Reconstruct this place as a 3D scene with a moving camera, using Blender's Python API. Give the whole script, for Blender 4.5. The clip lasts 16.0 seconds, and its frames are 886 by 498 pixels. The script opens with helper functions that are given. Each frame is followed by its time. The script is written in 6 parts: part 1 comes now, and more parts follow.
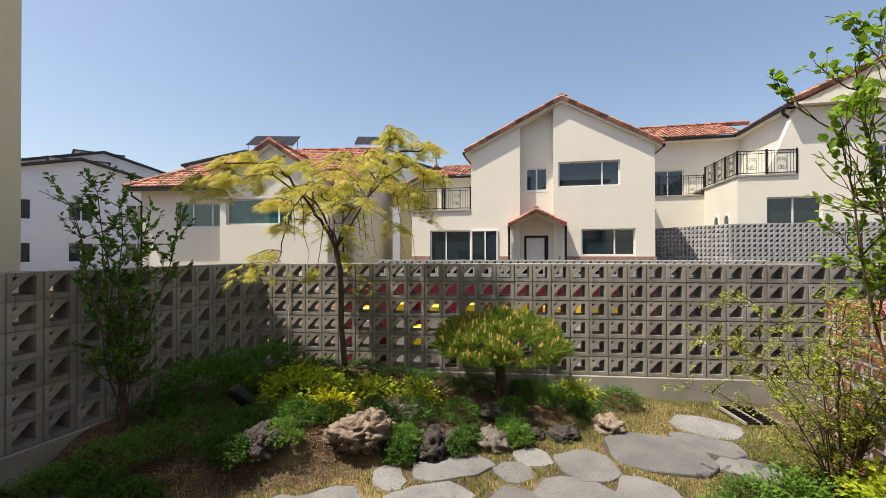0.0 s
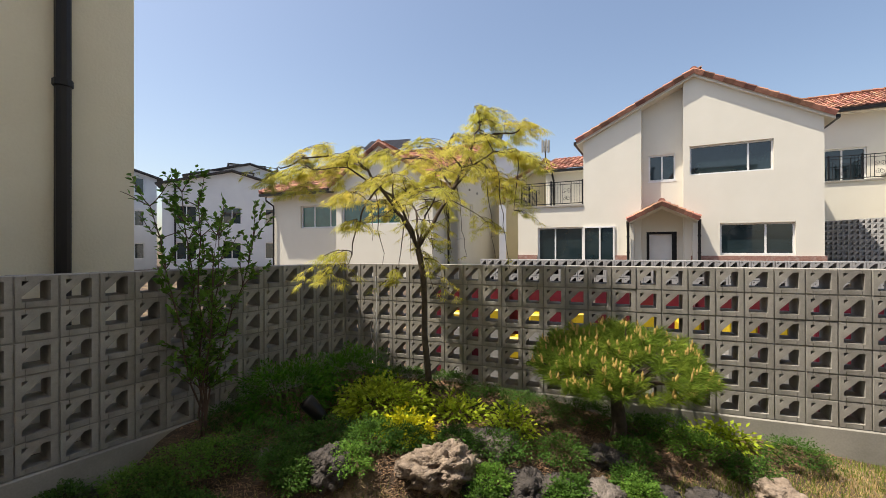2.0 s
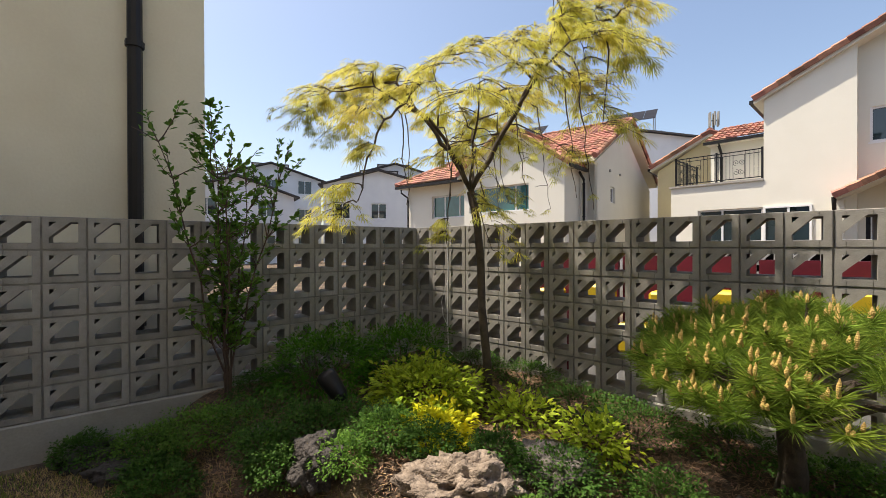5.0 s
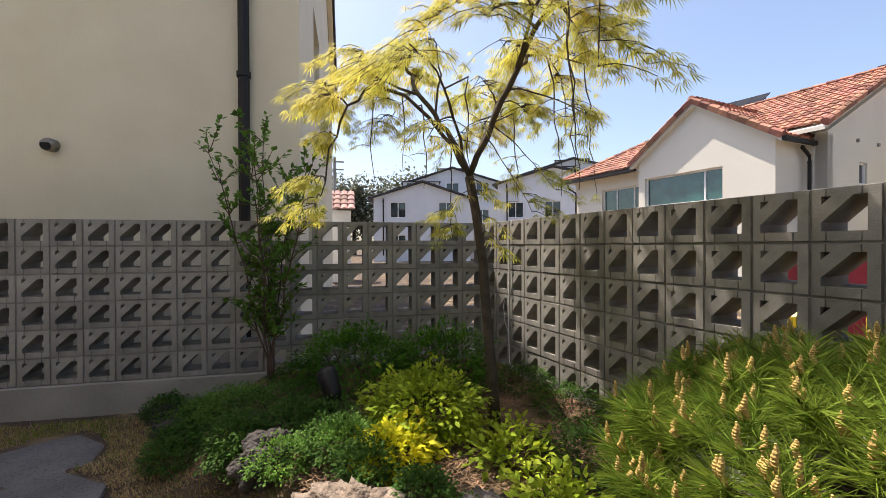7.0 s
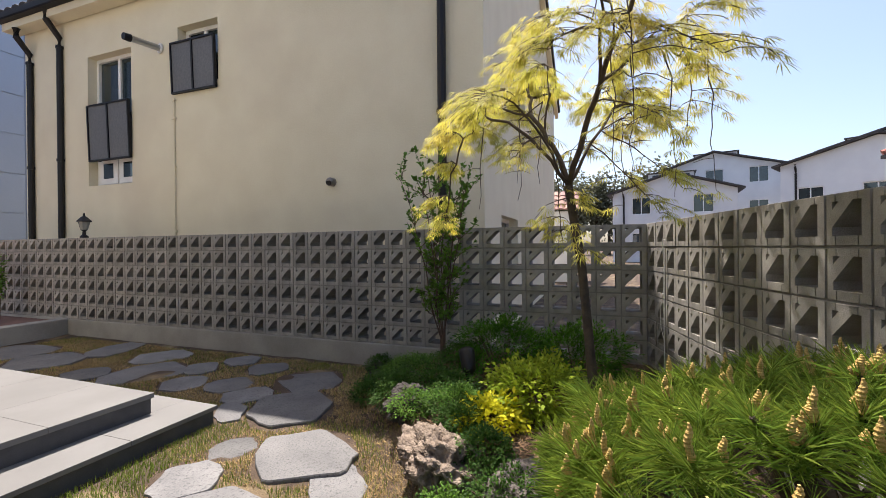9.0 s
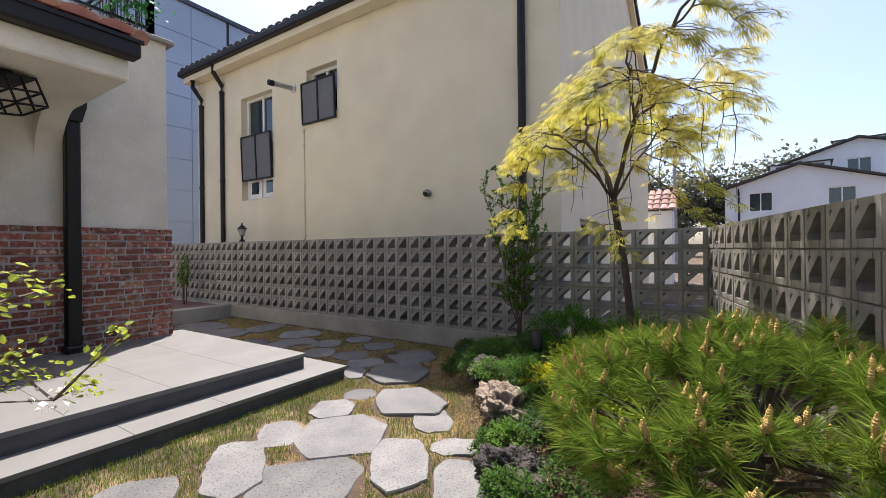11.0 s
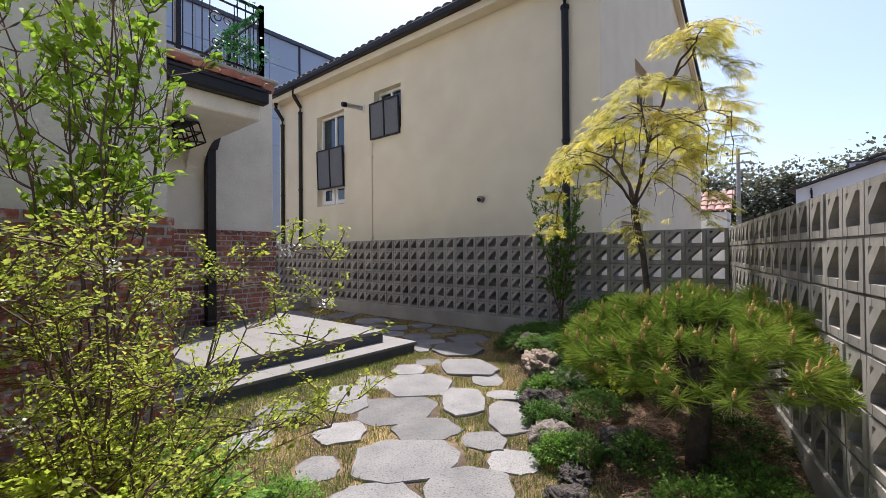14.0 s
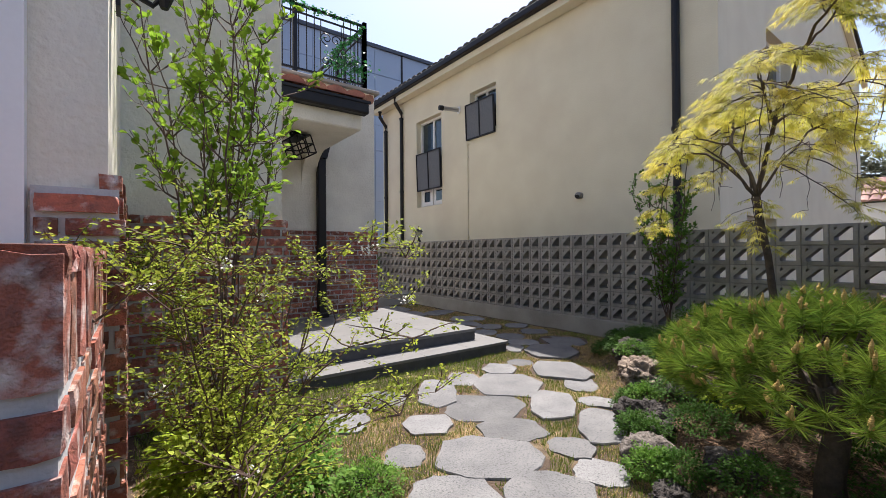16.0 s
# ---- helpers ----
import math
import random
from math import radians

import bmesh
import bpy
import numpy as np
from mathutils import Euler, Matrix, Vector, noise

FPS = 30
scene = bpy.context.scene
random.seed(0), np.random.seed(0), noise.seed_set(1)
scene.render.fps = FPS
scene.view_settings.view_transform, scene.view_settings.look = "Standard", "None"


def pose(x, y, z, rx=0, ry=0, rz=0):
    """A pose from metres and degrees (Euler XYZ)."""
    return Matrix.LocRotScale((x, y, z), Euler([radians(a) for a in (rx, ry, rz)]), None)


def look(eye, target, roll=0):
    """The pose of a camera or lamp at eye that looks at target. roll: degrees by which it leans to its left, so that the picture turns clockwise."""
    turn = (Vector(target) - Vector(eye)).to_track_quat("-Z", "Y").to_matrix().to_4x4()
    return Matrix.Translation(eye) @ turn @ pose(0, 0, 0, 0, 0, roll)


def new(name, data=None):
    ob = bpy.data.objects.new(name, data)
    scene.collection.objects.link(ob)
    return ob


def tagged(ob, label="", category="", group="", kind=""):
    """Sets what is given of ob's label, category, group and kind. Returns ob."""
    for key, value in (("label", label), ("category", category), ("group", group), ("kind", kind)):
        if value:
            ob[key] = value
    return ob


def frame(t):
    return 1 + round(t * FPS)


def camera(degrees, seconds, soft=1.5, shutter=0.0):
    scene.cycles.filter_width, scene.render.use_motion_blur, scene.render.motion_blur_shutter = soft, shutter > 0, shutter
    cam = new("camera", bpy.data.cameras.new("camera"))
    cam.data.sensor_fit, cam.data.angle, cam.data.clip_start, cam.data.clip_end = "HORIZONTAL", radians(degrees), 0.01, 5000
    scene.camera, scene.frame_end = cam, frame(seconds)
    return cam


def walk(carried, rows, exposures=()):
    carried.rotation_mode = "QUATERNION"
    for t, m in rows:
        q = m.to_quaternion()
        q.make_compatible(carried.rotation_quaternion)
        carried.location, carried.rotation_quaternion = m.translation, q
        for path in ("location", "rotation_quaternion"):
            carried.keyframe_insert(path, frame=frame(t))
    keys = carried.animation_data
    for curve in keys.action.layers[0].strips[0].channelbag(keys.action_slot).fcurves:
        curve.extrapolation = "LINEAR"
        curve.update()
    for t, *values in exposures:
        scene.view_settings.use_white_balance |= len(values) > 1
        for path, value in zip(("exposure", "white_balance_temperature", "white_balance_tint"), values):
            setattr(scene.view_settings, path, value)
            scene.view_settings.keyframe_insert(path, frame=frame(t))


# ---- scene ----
cam = camera(93.4, 16.0, soft=0.6)
METRES, TURN = 5.78, 17.6
ROWS = [
    (0.0, 0.0, 0.0, 0.0, 0.0, 0.33, 0.08),
    (0.5, -0.0029, 0.0199, -0.0023, 4.61, 0.24, 0.06),
    (1.0, -0.0014, 0.0423, 0.0, 9.37, 0.19, 0.11),
    (1.5, 0.0083, 0.0767, 0.0021, 12.29, 0.18, 0.1),
    (2.0, 0.0154, 0.1078, 0.0027, 14.89, 0.1, 0.11),
    (2.5, 0.0154, 0.1304, -0.0037, 17.61, 0.12, 0.1),
    (3.0, 0.0132, 0.1531, -0.0179, 20.01, 0.06, 0.11),
    (3.5, 0.016, 0.1757, -0.0299, 22.33, 0.03, 0.09),
    (4.0, 0.0289, 0.2073, -0.045, 26.93, -0.13, 0.08),
    (6.5, 0.1125, 0.4265, -0.0593, 50.02, -0.33, 0.2),
    (7.0, 0.1459, 0.467, -0.0598, 59.62, -0.37, 0.2),
    (7.5, 0.1759, 0.5065, -0.0621, 68.59, -0.33, 0.32),
    (8.0, 0.2003, 0.5455, -0.0629, 74.23, -0.3, 0.38),
    (8.5, 0.2238, 0.5645, -0.0595, 83.22, -0.29, 0.4),
    (9.0, 0.2494, 0.5757, -0.0562, 92.51, -0.23, 0.51),
    (11.5, 0.4111, 0.6183, -0.0554, 106.11, 0.08, 0.62),
    (12.0, 0.4382, 0.6208, -0.0618, 107.18, 0.21, 0.62),
    (12.5, 0.4734, 0.6277, -0.0652, 107.46, 0.39, 0.49),
    (13.0, 0.5107, 0.6284, -0.0663, 108.14, 0.44, 0.49),
    (13.5, 0.5273, 0.6354, -0.0647, 109.01, 0.48, 0.42),
    (14.0, 0.5307, 0.6517, -0.0657, 112.14, 0.47, 0.45),
    (14.5, 0.5343, 0.6643, -0.0658, 117.84, 0.44, 0.46),
    (15.0, 0.5346, 0.6701, -0.067, 122.8, 0.4, 0.49),
    (15.5, 0.5319, 0.6712, -0.0677, 124.75, 0.4, 0.47),
    (16.0, 0.5261, 0.6688, -0.0656, 125.79, 0.43, 0.42),
]
walk(cam, [(t, pose(3.58, -4.02, 1.585, 0, 0, TURN) @ pose(METRES * x, METRES * y, METRES * z, 90 + pitch, roll, yaw)) for t, x, y, z, yaw, pitch, roll in ROWS],
     exposures=[(0.0, 0.62, 7000, 11), (4.0, 0.77, 7000, 11), (7.5, 1.0, 6700, 15), (11.5, 1.04, 6350, 16), (12.5, 0.92, 6250, 17), (16.0, 0.91, 6300, 15)])

# ---- light ----
SUN_EL, SUN_AZ = 65.0, 232.0      # degrees; azimuth from +y towards +x
world = bpy.data.worlds.new("sky")
scene.world = world
world.use_nodes = True
wn = world.node_tree
sky = wn.nodes.new("ShaderNodeTexSky")
sky.sky_type, sky.sun_disc = "NISHITA", False
sky.sun_elevation, sky.sun_rotation = radians(SUN_EL), radians(SUN_AZ)
sky.air_density, sky.dust_density, sky.ozone_density = 1.0, 2.2, 1.4
back = wn.nodes["Background"]
back.inputs["Strength"].default_value = 0.125
wn.links.new(sky.outputs["Color"], back.inputs["Color"])
sun = new("sun", bpy.data.lights.new("sun", "SUN"))
sun.data.energy, sun.data.angle, sun.data.color = 4.8, radians(0.6), (1.0, 0.94, 0.84)
sun_dir = Vector((math.sin(radians(SUN_AZ)) * math.cos(radians(SUN_EL)), math.cos(radians(SUN_AZ)) * math.cos(radians(SUN_EL)), math.sin(radians(SUN_EL))))
sun.matrix_world = look(tuple(sun_dir * 30), (0, 0, 0))


# ---- materials ----
def mat(name, a, b=None, rough=0.8, scale=6.0, fine=90.0, bump=0.3, depth=0.01, metal=0.0, island=0.0, random_ob=0.0,
        translucent=0.0, spec=0.4, stain=None, stain_scale=1.2, stain_amount=0.5, in_world=False):
    """Two colours mixed by coarse and fine noise, with bump; optional hue play per island or object and large stains."""
    m = bpy.data.materials.new(name)
    m.use_nodes = True
    t = m.node_tree
    n, l = t.nodes, t.links
    p = n["Principled BSDF"]
    b = b or tuple(c * 0.75 for c in a)
    geo = n.new("ShaderNodeNewGeometry")
    co = n.new("ShaderNodeTexCoord")
    n1 = n.new("ShaderNodeTexNoise")
    n1.inputs["Scale"].default_value, n1.inputs["Detail"].default_value = scale, 5
    n2 = n.new("ShaderNodeTexNoise")
    n2.inputs["Scale"].default_value, n2.inputs["Detail"].default_value = fine, 3
    where = geo.outputs["Position"] if in_world else co.outputs["Object"]
    l.new(where, n1.inputs["Vector"])
    l.new(where, n2.inputs["Vector"])
    add = n.new("ShaderNodeMath")
    add.operation = "MULTIPLY_ADD"
    add.inputs[1].default_value = 0.35
    l.new(n2.outputs["Fac"], add.inputs[0])
    l.new(n1.outputs["Fac"], add.inputs[2])
    ramp = n.new("ShaderNodeMapRange")
    ramp.inputs["From Min"].default_value, ramp.inputs["From Max"].default_value = 0.48, 0.88
    l.new(add.outputs[0], ramp.inputs["Value"])
    mix = n.new("ShaderNodeMix")
    mix.data_type = "RGBA"
    mix.inputs[6].default_value, mix.inputs[7].default_value = (*a, 1), (*b, 1)
    l.new(ramp.outputs[0], mix.inputs[0])
    out = mix.outputs[2]
    if stain:
        n3 = n.new("ShaderNodeTexNoise")
        n3.inputs["Scale"].default_value, n3.inputs["Detail"].default_value = stain_scale, 6
        l.new(where, n3.inputs["Vector"])
        r3 = n.new("ShaderNodeMapRange")
        r3.inputs["From Min"].default_value, r3.inputs["From Max"].default_value = 0.52, 0.72
        r3.inputs["To Max"].default_value = stain_amount
        l.new(n3.outputs["Fac"], r3.inputs["Value"])
        mx = n.new("ShaderNodeMix")
        mx.data_type = "RGBA"
        mx.inputs[7].default_value = (*stain, 1)
        l.new(r3.outputs[0], mx.inputs[0])
        l.new(out, mx.inputs[6])
        out = mx.outputs[2]
    if island or random_ob:
        src = geo.outputs["Random Per Island"]
        if random_ob:
            info = n.new("ShaderNodeObjectInfo")
            src = info.outputs["Random"]
        amount = island or random_ob
        r = n.new("ShaderNodeMapRange")
        r.inputs["To Min"].default_value, r.inputs["To Max"].default_value = 1 - amount, 1 + amount
        l.new(src, r.inputs["Value"])
        hs = n.new("ShaderNodeHueSaturation")
        hs.inputs["Saturation"].default_value = 1.0
        l.new(r.outputs[0], hs.inputs["Value"])
        h = n.new("ShaderNodeMapRange")
        h.inputs["To Min"].default_value, h.inputs["To Max"].default_value = 0.5 - 0.03 * amount, 0.5 + 0.03 * amount
        w = n.new("ShaderNodeTexWhiteNoise")
        w.noise_dimensions = "1D"
        l.new(src, w.inputs["W"])
        l.new(w.outputs["Value"], h.inputs["Value"])
        l.new(h.outputs[0], hs.inputs["Hue"])
        l.new(out, hs.inputs["Color"])
        out = hs.outputs["Color"]
    l.new(out, p.inputs["Base Color"])
    p.inputs["Roughness"].default_value, p.inputs["Metallic"].default_value = rough, metal
    p.inputs["Specular IOR Level"].default_value = spec
    if bump:
        bp = n.new("ShaderNodeBump")
        bp.inputs["Strength"].default_value, bp.inputs["Distance"].default_value = bump, depth
        l.new(add.outputs[0], bp.inputs["Height"])
        l.new(bp.outputs[0], p.inputs["Normal"])
    if translucent:
        tr = n.new("ShaderNodeBsdfTranslucent")
        l.new(out, tr.inputs["Color"])
        sh = n.new("ShaderNodeMixShader")
        sh.inputs[0].default_value = translucent
        l.new(p.outputs[0], sh.inputs[1])
        l.new(tr.outputs[0], sh.inputs[2])
        l.new(sh.outputs[0], n["Material Output"].inputs["Surface"])
    return m


BLOCK = mat("breeze_block", (0.35, 0.333, 0.302), (0.225, 0.214, 0.194), 0.95, 9, 160, 0.8, 0.006, random_ob=0.16)
BLOCK_FAR = mat("pale_block", (0.42, 0.42, 0.42), (0.33, 0.33, 0.33), 0.95, 5, 60, 0.4, 0.006)
MORTAR = mat("mortar", (0.26, 0.25, 0.23), (0.17, 0.16, 0.15), 0.95, 12, 140, 0.5)
CONCRETE = mat("concrete", (0.36, 0.345, 0.31), (0.25, 0.24, 0.215), 0.9, 2.5, 70, 0.4, 0.006, stain=(0.18, 0.165, 0.14), stain_amount=0.5)
STUCCO = mat("cream_stucco", (0.735, 0.68, 0.515), (0.675, 0.615, 0.455), 0.92, 1.6, 45, 0.8, 0.01, stain=(0.6, 0.53, 0.41), stain_scale=0.7, stain_amount=0.4)
STUCCO_OWN = mat("ivory_stucco", (0.74, 0.71, 0.61), (0.62, 0.59, 0.50), 0.92, 3, 45, 1.0, 0.02, stain=(0.6, 0.57, 0.48), stain_amount=0.3)
STUCCO_FAR = mat("pale_stucco", (0.735, 0.705, 0.615), (0.695, 0.665, 0.575), 0.92, 1, 40, 0.3, 0.006, stain=(0.66, 0.625, 0.54), stain_scale=0.6, stain_amount=0.3)
WHITE_WALL = mat("white_render", (0.70, 0.71, 0.72), (0.63, 0.64, 0.66), 0.9, 1.0, 30, 0.2)
WHITE_FRAME = mat("white_frame", (0.78, 0.78, 0.77), (0.72, 0.72, 0.71), 0.4, 3, 60, 0.05)
BLACK_PIPE = mat("dark_brown_metal", (0.014, 0.012, 0.011), (0.009, 0.008, 0.0075), 0.45, 4, 80, 0.08, metal=0.2)
BLACK_IRON = mat("black_iron", (0.018, 0.018, 0.02), (0.01, 0.01, 0.012), 0.45, 8, 90, 0.2, metal=0.4)
GLASS = mat("dark_glass", (0.02, 0.035, 0.04), (0.012, 0.024, 0.028), 0.03, 1, 3, 0.0, spec=0.9)
TEAL_GLASS = mat("teal_glass", (0.03, 0.12, 0.11), (0.02, 0.07, 0.07), 0.03, 1.5, 3, 0.0, spec=0.9)
TILE = mat("terracotta_tile", (0.40, 0.19, 0.125), (0.25, 0.11, 0.08), 0.85, 6, 60, 0.4, 0.01, island=0.5)
TILE_DARK = mat("dark_roof_tile", (0.06, 0.055, 0.055), (0.04, 0.036, 0.036), 0.7, 6, 60, 0.3, island=0.2)
BRICK = mat("reclaimed_brick", (0.37, 0.125, 0.075), (0.17, 0.075, 0.055), 0.92, 28, 220, 1.0, 0.015, random_ob=0.4, stain=(0.66, 0.61, 0.57), stain_scale=20, stain_amount=0.8, in_world=True)
BRICK_MORTAR = mat("brick_mortar", (0.52, 0.515, 0.51), (0.42, 0.415, 0.41), 0.95, 9, 120, 0.6)
SLATE = mat("basalt_slab", (0.20, 0.198, 0.196), (0.13, 0.13, 0.133), 0.85, 4, 120, 0.9, 0.01, random_ob=0.3, stain=(0.045, 0.045, 0.047), stain_scale=85, stain_amount=0.85, in_world=True)
ROCK = mat("lava_rock", (0.075, 0.065, 0.06), (0.03, 0.027, 0.025), 0.95, 16, 60, 1.0, 0.05, stain=(0.15, 0.13, 0.115), stain_scale=5)
ROCK_PALE = mat("weathered_rock", (0.31, 0.245, 0.19), (0.13, 0.098, 0.075), 0.95, 20, 70, 1.0, 0.04, stain=(0.38, 0.31, 0.25), stain_scale=6)
ROCK_GREY = mat("rough_grey_rock", (0.22, 0.19, 0.17), (0.08, 0.07, 0.062), 0.95, 22, 80, 1.0, 0.04, stain=(0.32, 0.27, 0.23), stain_scale=7)
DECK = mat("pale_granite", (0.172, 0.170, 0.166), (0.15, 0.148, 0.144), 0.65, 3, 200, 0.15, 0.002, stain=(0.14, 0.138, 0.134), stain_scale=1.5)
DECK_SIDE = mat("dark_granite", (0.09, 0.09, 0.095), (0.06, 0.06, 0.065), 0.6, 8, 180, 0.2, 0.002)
CLAD = mat("blue_grey_panel", (0.33, 0.40, 0.52), (0.30, 0.37, 0.48), 0.45, 0.6, 20, 0.05)
BARK = mat("bark", (0.10, 0.075, 0.055), (0.05, 0.038, 0.03), 0.9, 20, 120, 0.9, 0.01)
TWIG = mat("brown_twig", (0.12, 0.075, 0.055), (0.07, 0.045, 0.035), 0.85, 20, 100, 0.3)
SOIL = mat("garden_soil", (0.10, 0.07, 0.048), (0.055, 0.038, 0.027), 0.98, 7, 90, 1.0, 0.03, stain=(0.30, 0.225, 0.125), stain_scale=2.4, stain_amount=0.9)
TARP = mat("maroon_sheet", (0.15, 0.012, 0.03), (0.10, 0.009, 0.02), 0.5, 3, 30, 0.3)
YELLOW = mat("yellow_plastic", (0.62, 0.45, 0.03), (0.5, 0.36, 0.02), 0.45, 3, 40, 0.1)
PALE_TUBE = mat("grey_plastic", (0.45, 0.44, 0.42), (0.38, 0.37, 0.35), 0.5, 4, 50, 0.1)
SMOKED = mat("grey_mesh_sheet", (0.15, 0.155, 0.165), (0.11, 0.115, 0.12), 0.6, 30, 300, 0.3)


def leaf_mat(name, a, b, island=0.3, rough=0.55, tr=0.35):
    return mat(name, a, b, rough, 3, 30, 0.0, island=island, translucent=tr, spec=0.12)


L_GOLD = leaf_mat("golden_leaf", (0.66, 0.56, 0.12), (0.42, 0.44, 0.08), 0.3, tr=0.55)
L_GREEN = leaf_mat("green_leaf", (0.15, 0.28, 0.045), (0.08, 0.17, 0.025), 0.35, tr=0.42)
L_DARK = leaf_mat("dark_needle_leaf", (0.09, 0.19, 0.03), (0.05, 0.12, 0.02), 0.35, tr=0.4)
L_LIME = leaf_mat("lime_leaf", (0.40, 0.48, 0.04), (0.25, 0.35, 0.03), 0.35, tr=0.42)
L_YELLOW = leaf_mat("bright_yellow_leaf", (0.75, 0.68, 0.03), (0.55, 0.55, 0.03), 0.25, tr=0.42)
L_PINE = leaf_mat("pine_needle", (0.26, 0.345, 0.052), (0.12, 0.2, 0.028), 0.5, tr=0.33)
L_SPIREA = leaf_mat("spirea_leaf", (0.38, 0.43, 0.06), (0.25, 0.32, 0.045), 0.35, tr=0.45)
L_DOG = leaf_mat("dogwood_leaf", (0.28, 0.42, 0.045), (0.15, 0.27, 0.025), 0.3, tr=0.45)
L_HEDGE = leaf_mat("yew_needle_leaf", (0.085, 0.22, 0.014), (0.04, 0.12, 0.008), 0.35)
L_COVER = leaf_mat("ground_cover_leaf", (0.075, 0.16, 0.026), (0.04, 0.09, 0.016), 0.4)
L_FLOWER = leaf_mat("white_petal", (0.75, 0.74, 0.7), (0.68, 0.67, 0.6), 0.1, tr=0.2)
CANDLE = mat("pine_candle", (0.68, 0.47, 0.16), (0.48, 0.30, 0.09), 0.8, 60, 200, 0.6, island=0.2)
STRAW = leaf_mat("straw_grass", (0.48, 0.355, 0.175), (0.35, 0.255, 0.115), 0.35, 0.8, 0.25)
GRASS = leaf_mat("green_grass", (0.22, 0.29, 0.05), (0.13, 0.19, 0.035), 0.35, 0.7, 0.3)
L_FAR = leaf_mat("far_foliage", (0.17, 0.175, 0.12), (0.115, 0.125, 0.085), 0.45, 0.8, 0.3)


# ---- building helpers ----
def mesh_from(name, bm, material):
    me = bpy.data.meshes.new(name)
    bm.normal_update()
    bm.to_mesh(me)
    bm.free()
    me.materials.append(material)
    return me


def part(name, bm, material, parent=None, label="", smooth=False):
    me = mesh_from(name, bm, material)
    if smooth:
        me.shade_smooth()
    ob = new(name, me)
    ob.parent = parent
    if label:
        tagged(ob, label)
    return ob


def thing(name, label, category, group="", kind="", m=None):
    e = new(name)
    e.empty_display_size = 0.1
    if m is not None:
        e.matrix_world = m
    return tagged(e, label, category, group, kind)


def array_part(name, verts, faces, material, parent=None, label="", smooth=False):
    me = bpy.data.meshes.new(name)
    me.from_pydata(verts, [], faces)
    me.materials.append(material)
    if smooth:
        me.shade_smooth()
    ob = new(name, me)
    ob.parent = parent
    if label:
        tagged(ob, label)
    return ob


def box(bm, x0, x1, y0, y1, z0, z1, bevel=0.0):
    v = [bm.verts.new(c) for c in ((x0, y0, z0), (x1, y0, z0), (x1, y1, z0), (x0, y1, z0), (x0, y0, z1), (x1, y0, z1), (x1, y1, z1), (x0, y1, z1))]
    f = [bm.faces.new([v[i] for i in q]) for q in ((3, 2, 1, 0), (4, 5, 6, 7), (0, 1, 5, 4), (1, 2, 6, 5), (2, 3, 7, 6), (3, 0, 4, 7))]
    if bevel:
        edges = list({e for q in f for e in q.edges})
        bmesh.ops.bevel(bm, geom=edges, offset=bevel, segments=1, affect="EDGES")
    return bm


def boxed(*a, bevel=0.0):
    return box(bmesh.new(), *a, bevel=bevel)


def tube(points, radii, sides=8, bm=None, cap=True):
    """A tapered tube along points."""
    bm = bm or bmesh.new()
    pts = [Vector(p) for p in points]
    rings = []
    for i, p in enumerate(pts):
        d = (pts[min(i + 1, len(pts) - 1)] - pts[max(i - 1, 0)]).normalized()
        a = d.orthogonal().normalized() if abs(d.z) > 0.95 else d.cross(Vector((0, 0, 1))).normalized()
        b = d.cross(a)
        r = radii[i] if isinstance(radii, (list, tuple)) else radii
        rings.append([bm.verts.new(p + a * r * math.cos(k * math.tau / sides) + b * r * math.sin(k * math.tau / sides)) for k in range(sides)])
    for r0, r1 in zip(rings, rings[1:]):
        for k in range(sides):
            bm.faces.new((r0[k], r0[(k + 1) % sides], r1[(k + 1) % sides], r1[k]))
    if cap:
        bm.faces.new(rings[0][::-1])
        bm.faces.new(rings[-1])
    return bm


def prism(bm, outline, y0, y1):
    """An outline of (x, z) points extruded from y0 to y1."""
    a = [bm.verts.new((x, y0, z)) for x, z in outline]
    b = [bm.verts.new((x, y1, z)) for x, z in outline]
    k = len(a)
    bm.faces.new(a)
    bm.faces.new(b[::-1])
    for i in range(k):
        bm.faces.new((a[i], b[i], b[(i + 1) % k], a[(i + 1) % k]))
    return bm


def wall_with_holes(u0, u1, z0, top, holes=(), y0=0.0, y1=0.25, breaks=()):
    """A wall in the local xz plane, from y0 to y1 deep, under the roof line top(u), with rectangular holes (u0, u1, z0, z1)."""
    bm = bmesh.new()
    us = sorted({u0, u1, *[h[0] for h in holes], *[h[1] for h in holes], *[b for b in breaks if u0 < b < u1]})
    for a, b in zip(us, us[1:]):
        mid = (a + b) / 2
        cut = sorted((h[2], h[3]) for h in holes if h[0] <= mid <= h[1])
        z = z0
        spans = []
        for lo, hi in cut:
            spans.append((z, z, lo, lo))
            z = hi
        spans.append((z, z, top(a), top(b)))
        for za, zb, ta, tb in spans:
            if max(ta - za, tb - zb) < 1e-4:
                continue
            prism(bm, [(a, za), (b, zb), (b, tb), (a, ta)], y0, y1)
    bmesh.ops.remove_doubles(bm, verts=bm.verts, dist=1e-4)
    # drop the inner faces that neighbouring strips share
    seen = {}
    for f in bm.faces:
        seen.setdefault(tuple(round(c, 3) for c in f.calc_center_median()), []).append(f)
    bmesh.ops.delete(bm, geom=[f for fs in seen.values() if len(fs) > 1 for f in fs], context="FACES_ONLY")
    bmesh.ops.recalc_face_normals(bm, faces=bm.faces)
    return bm


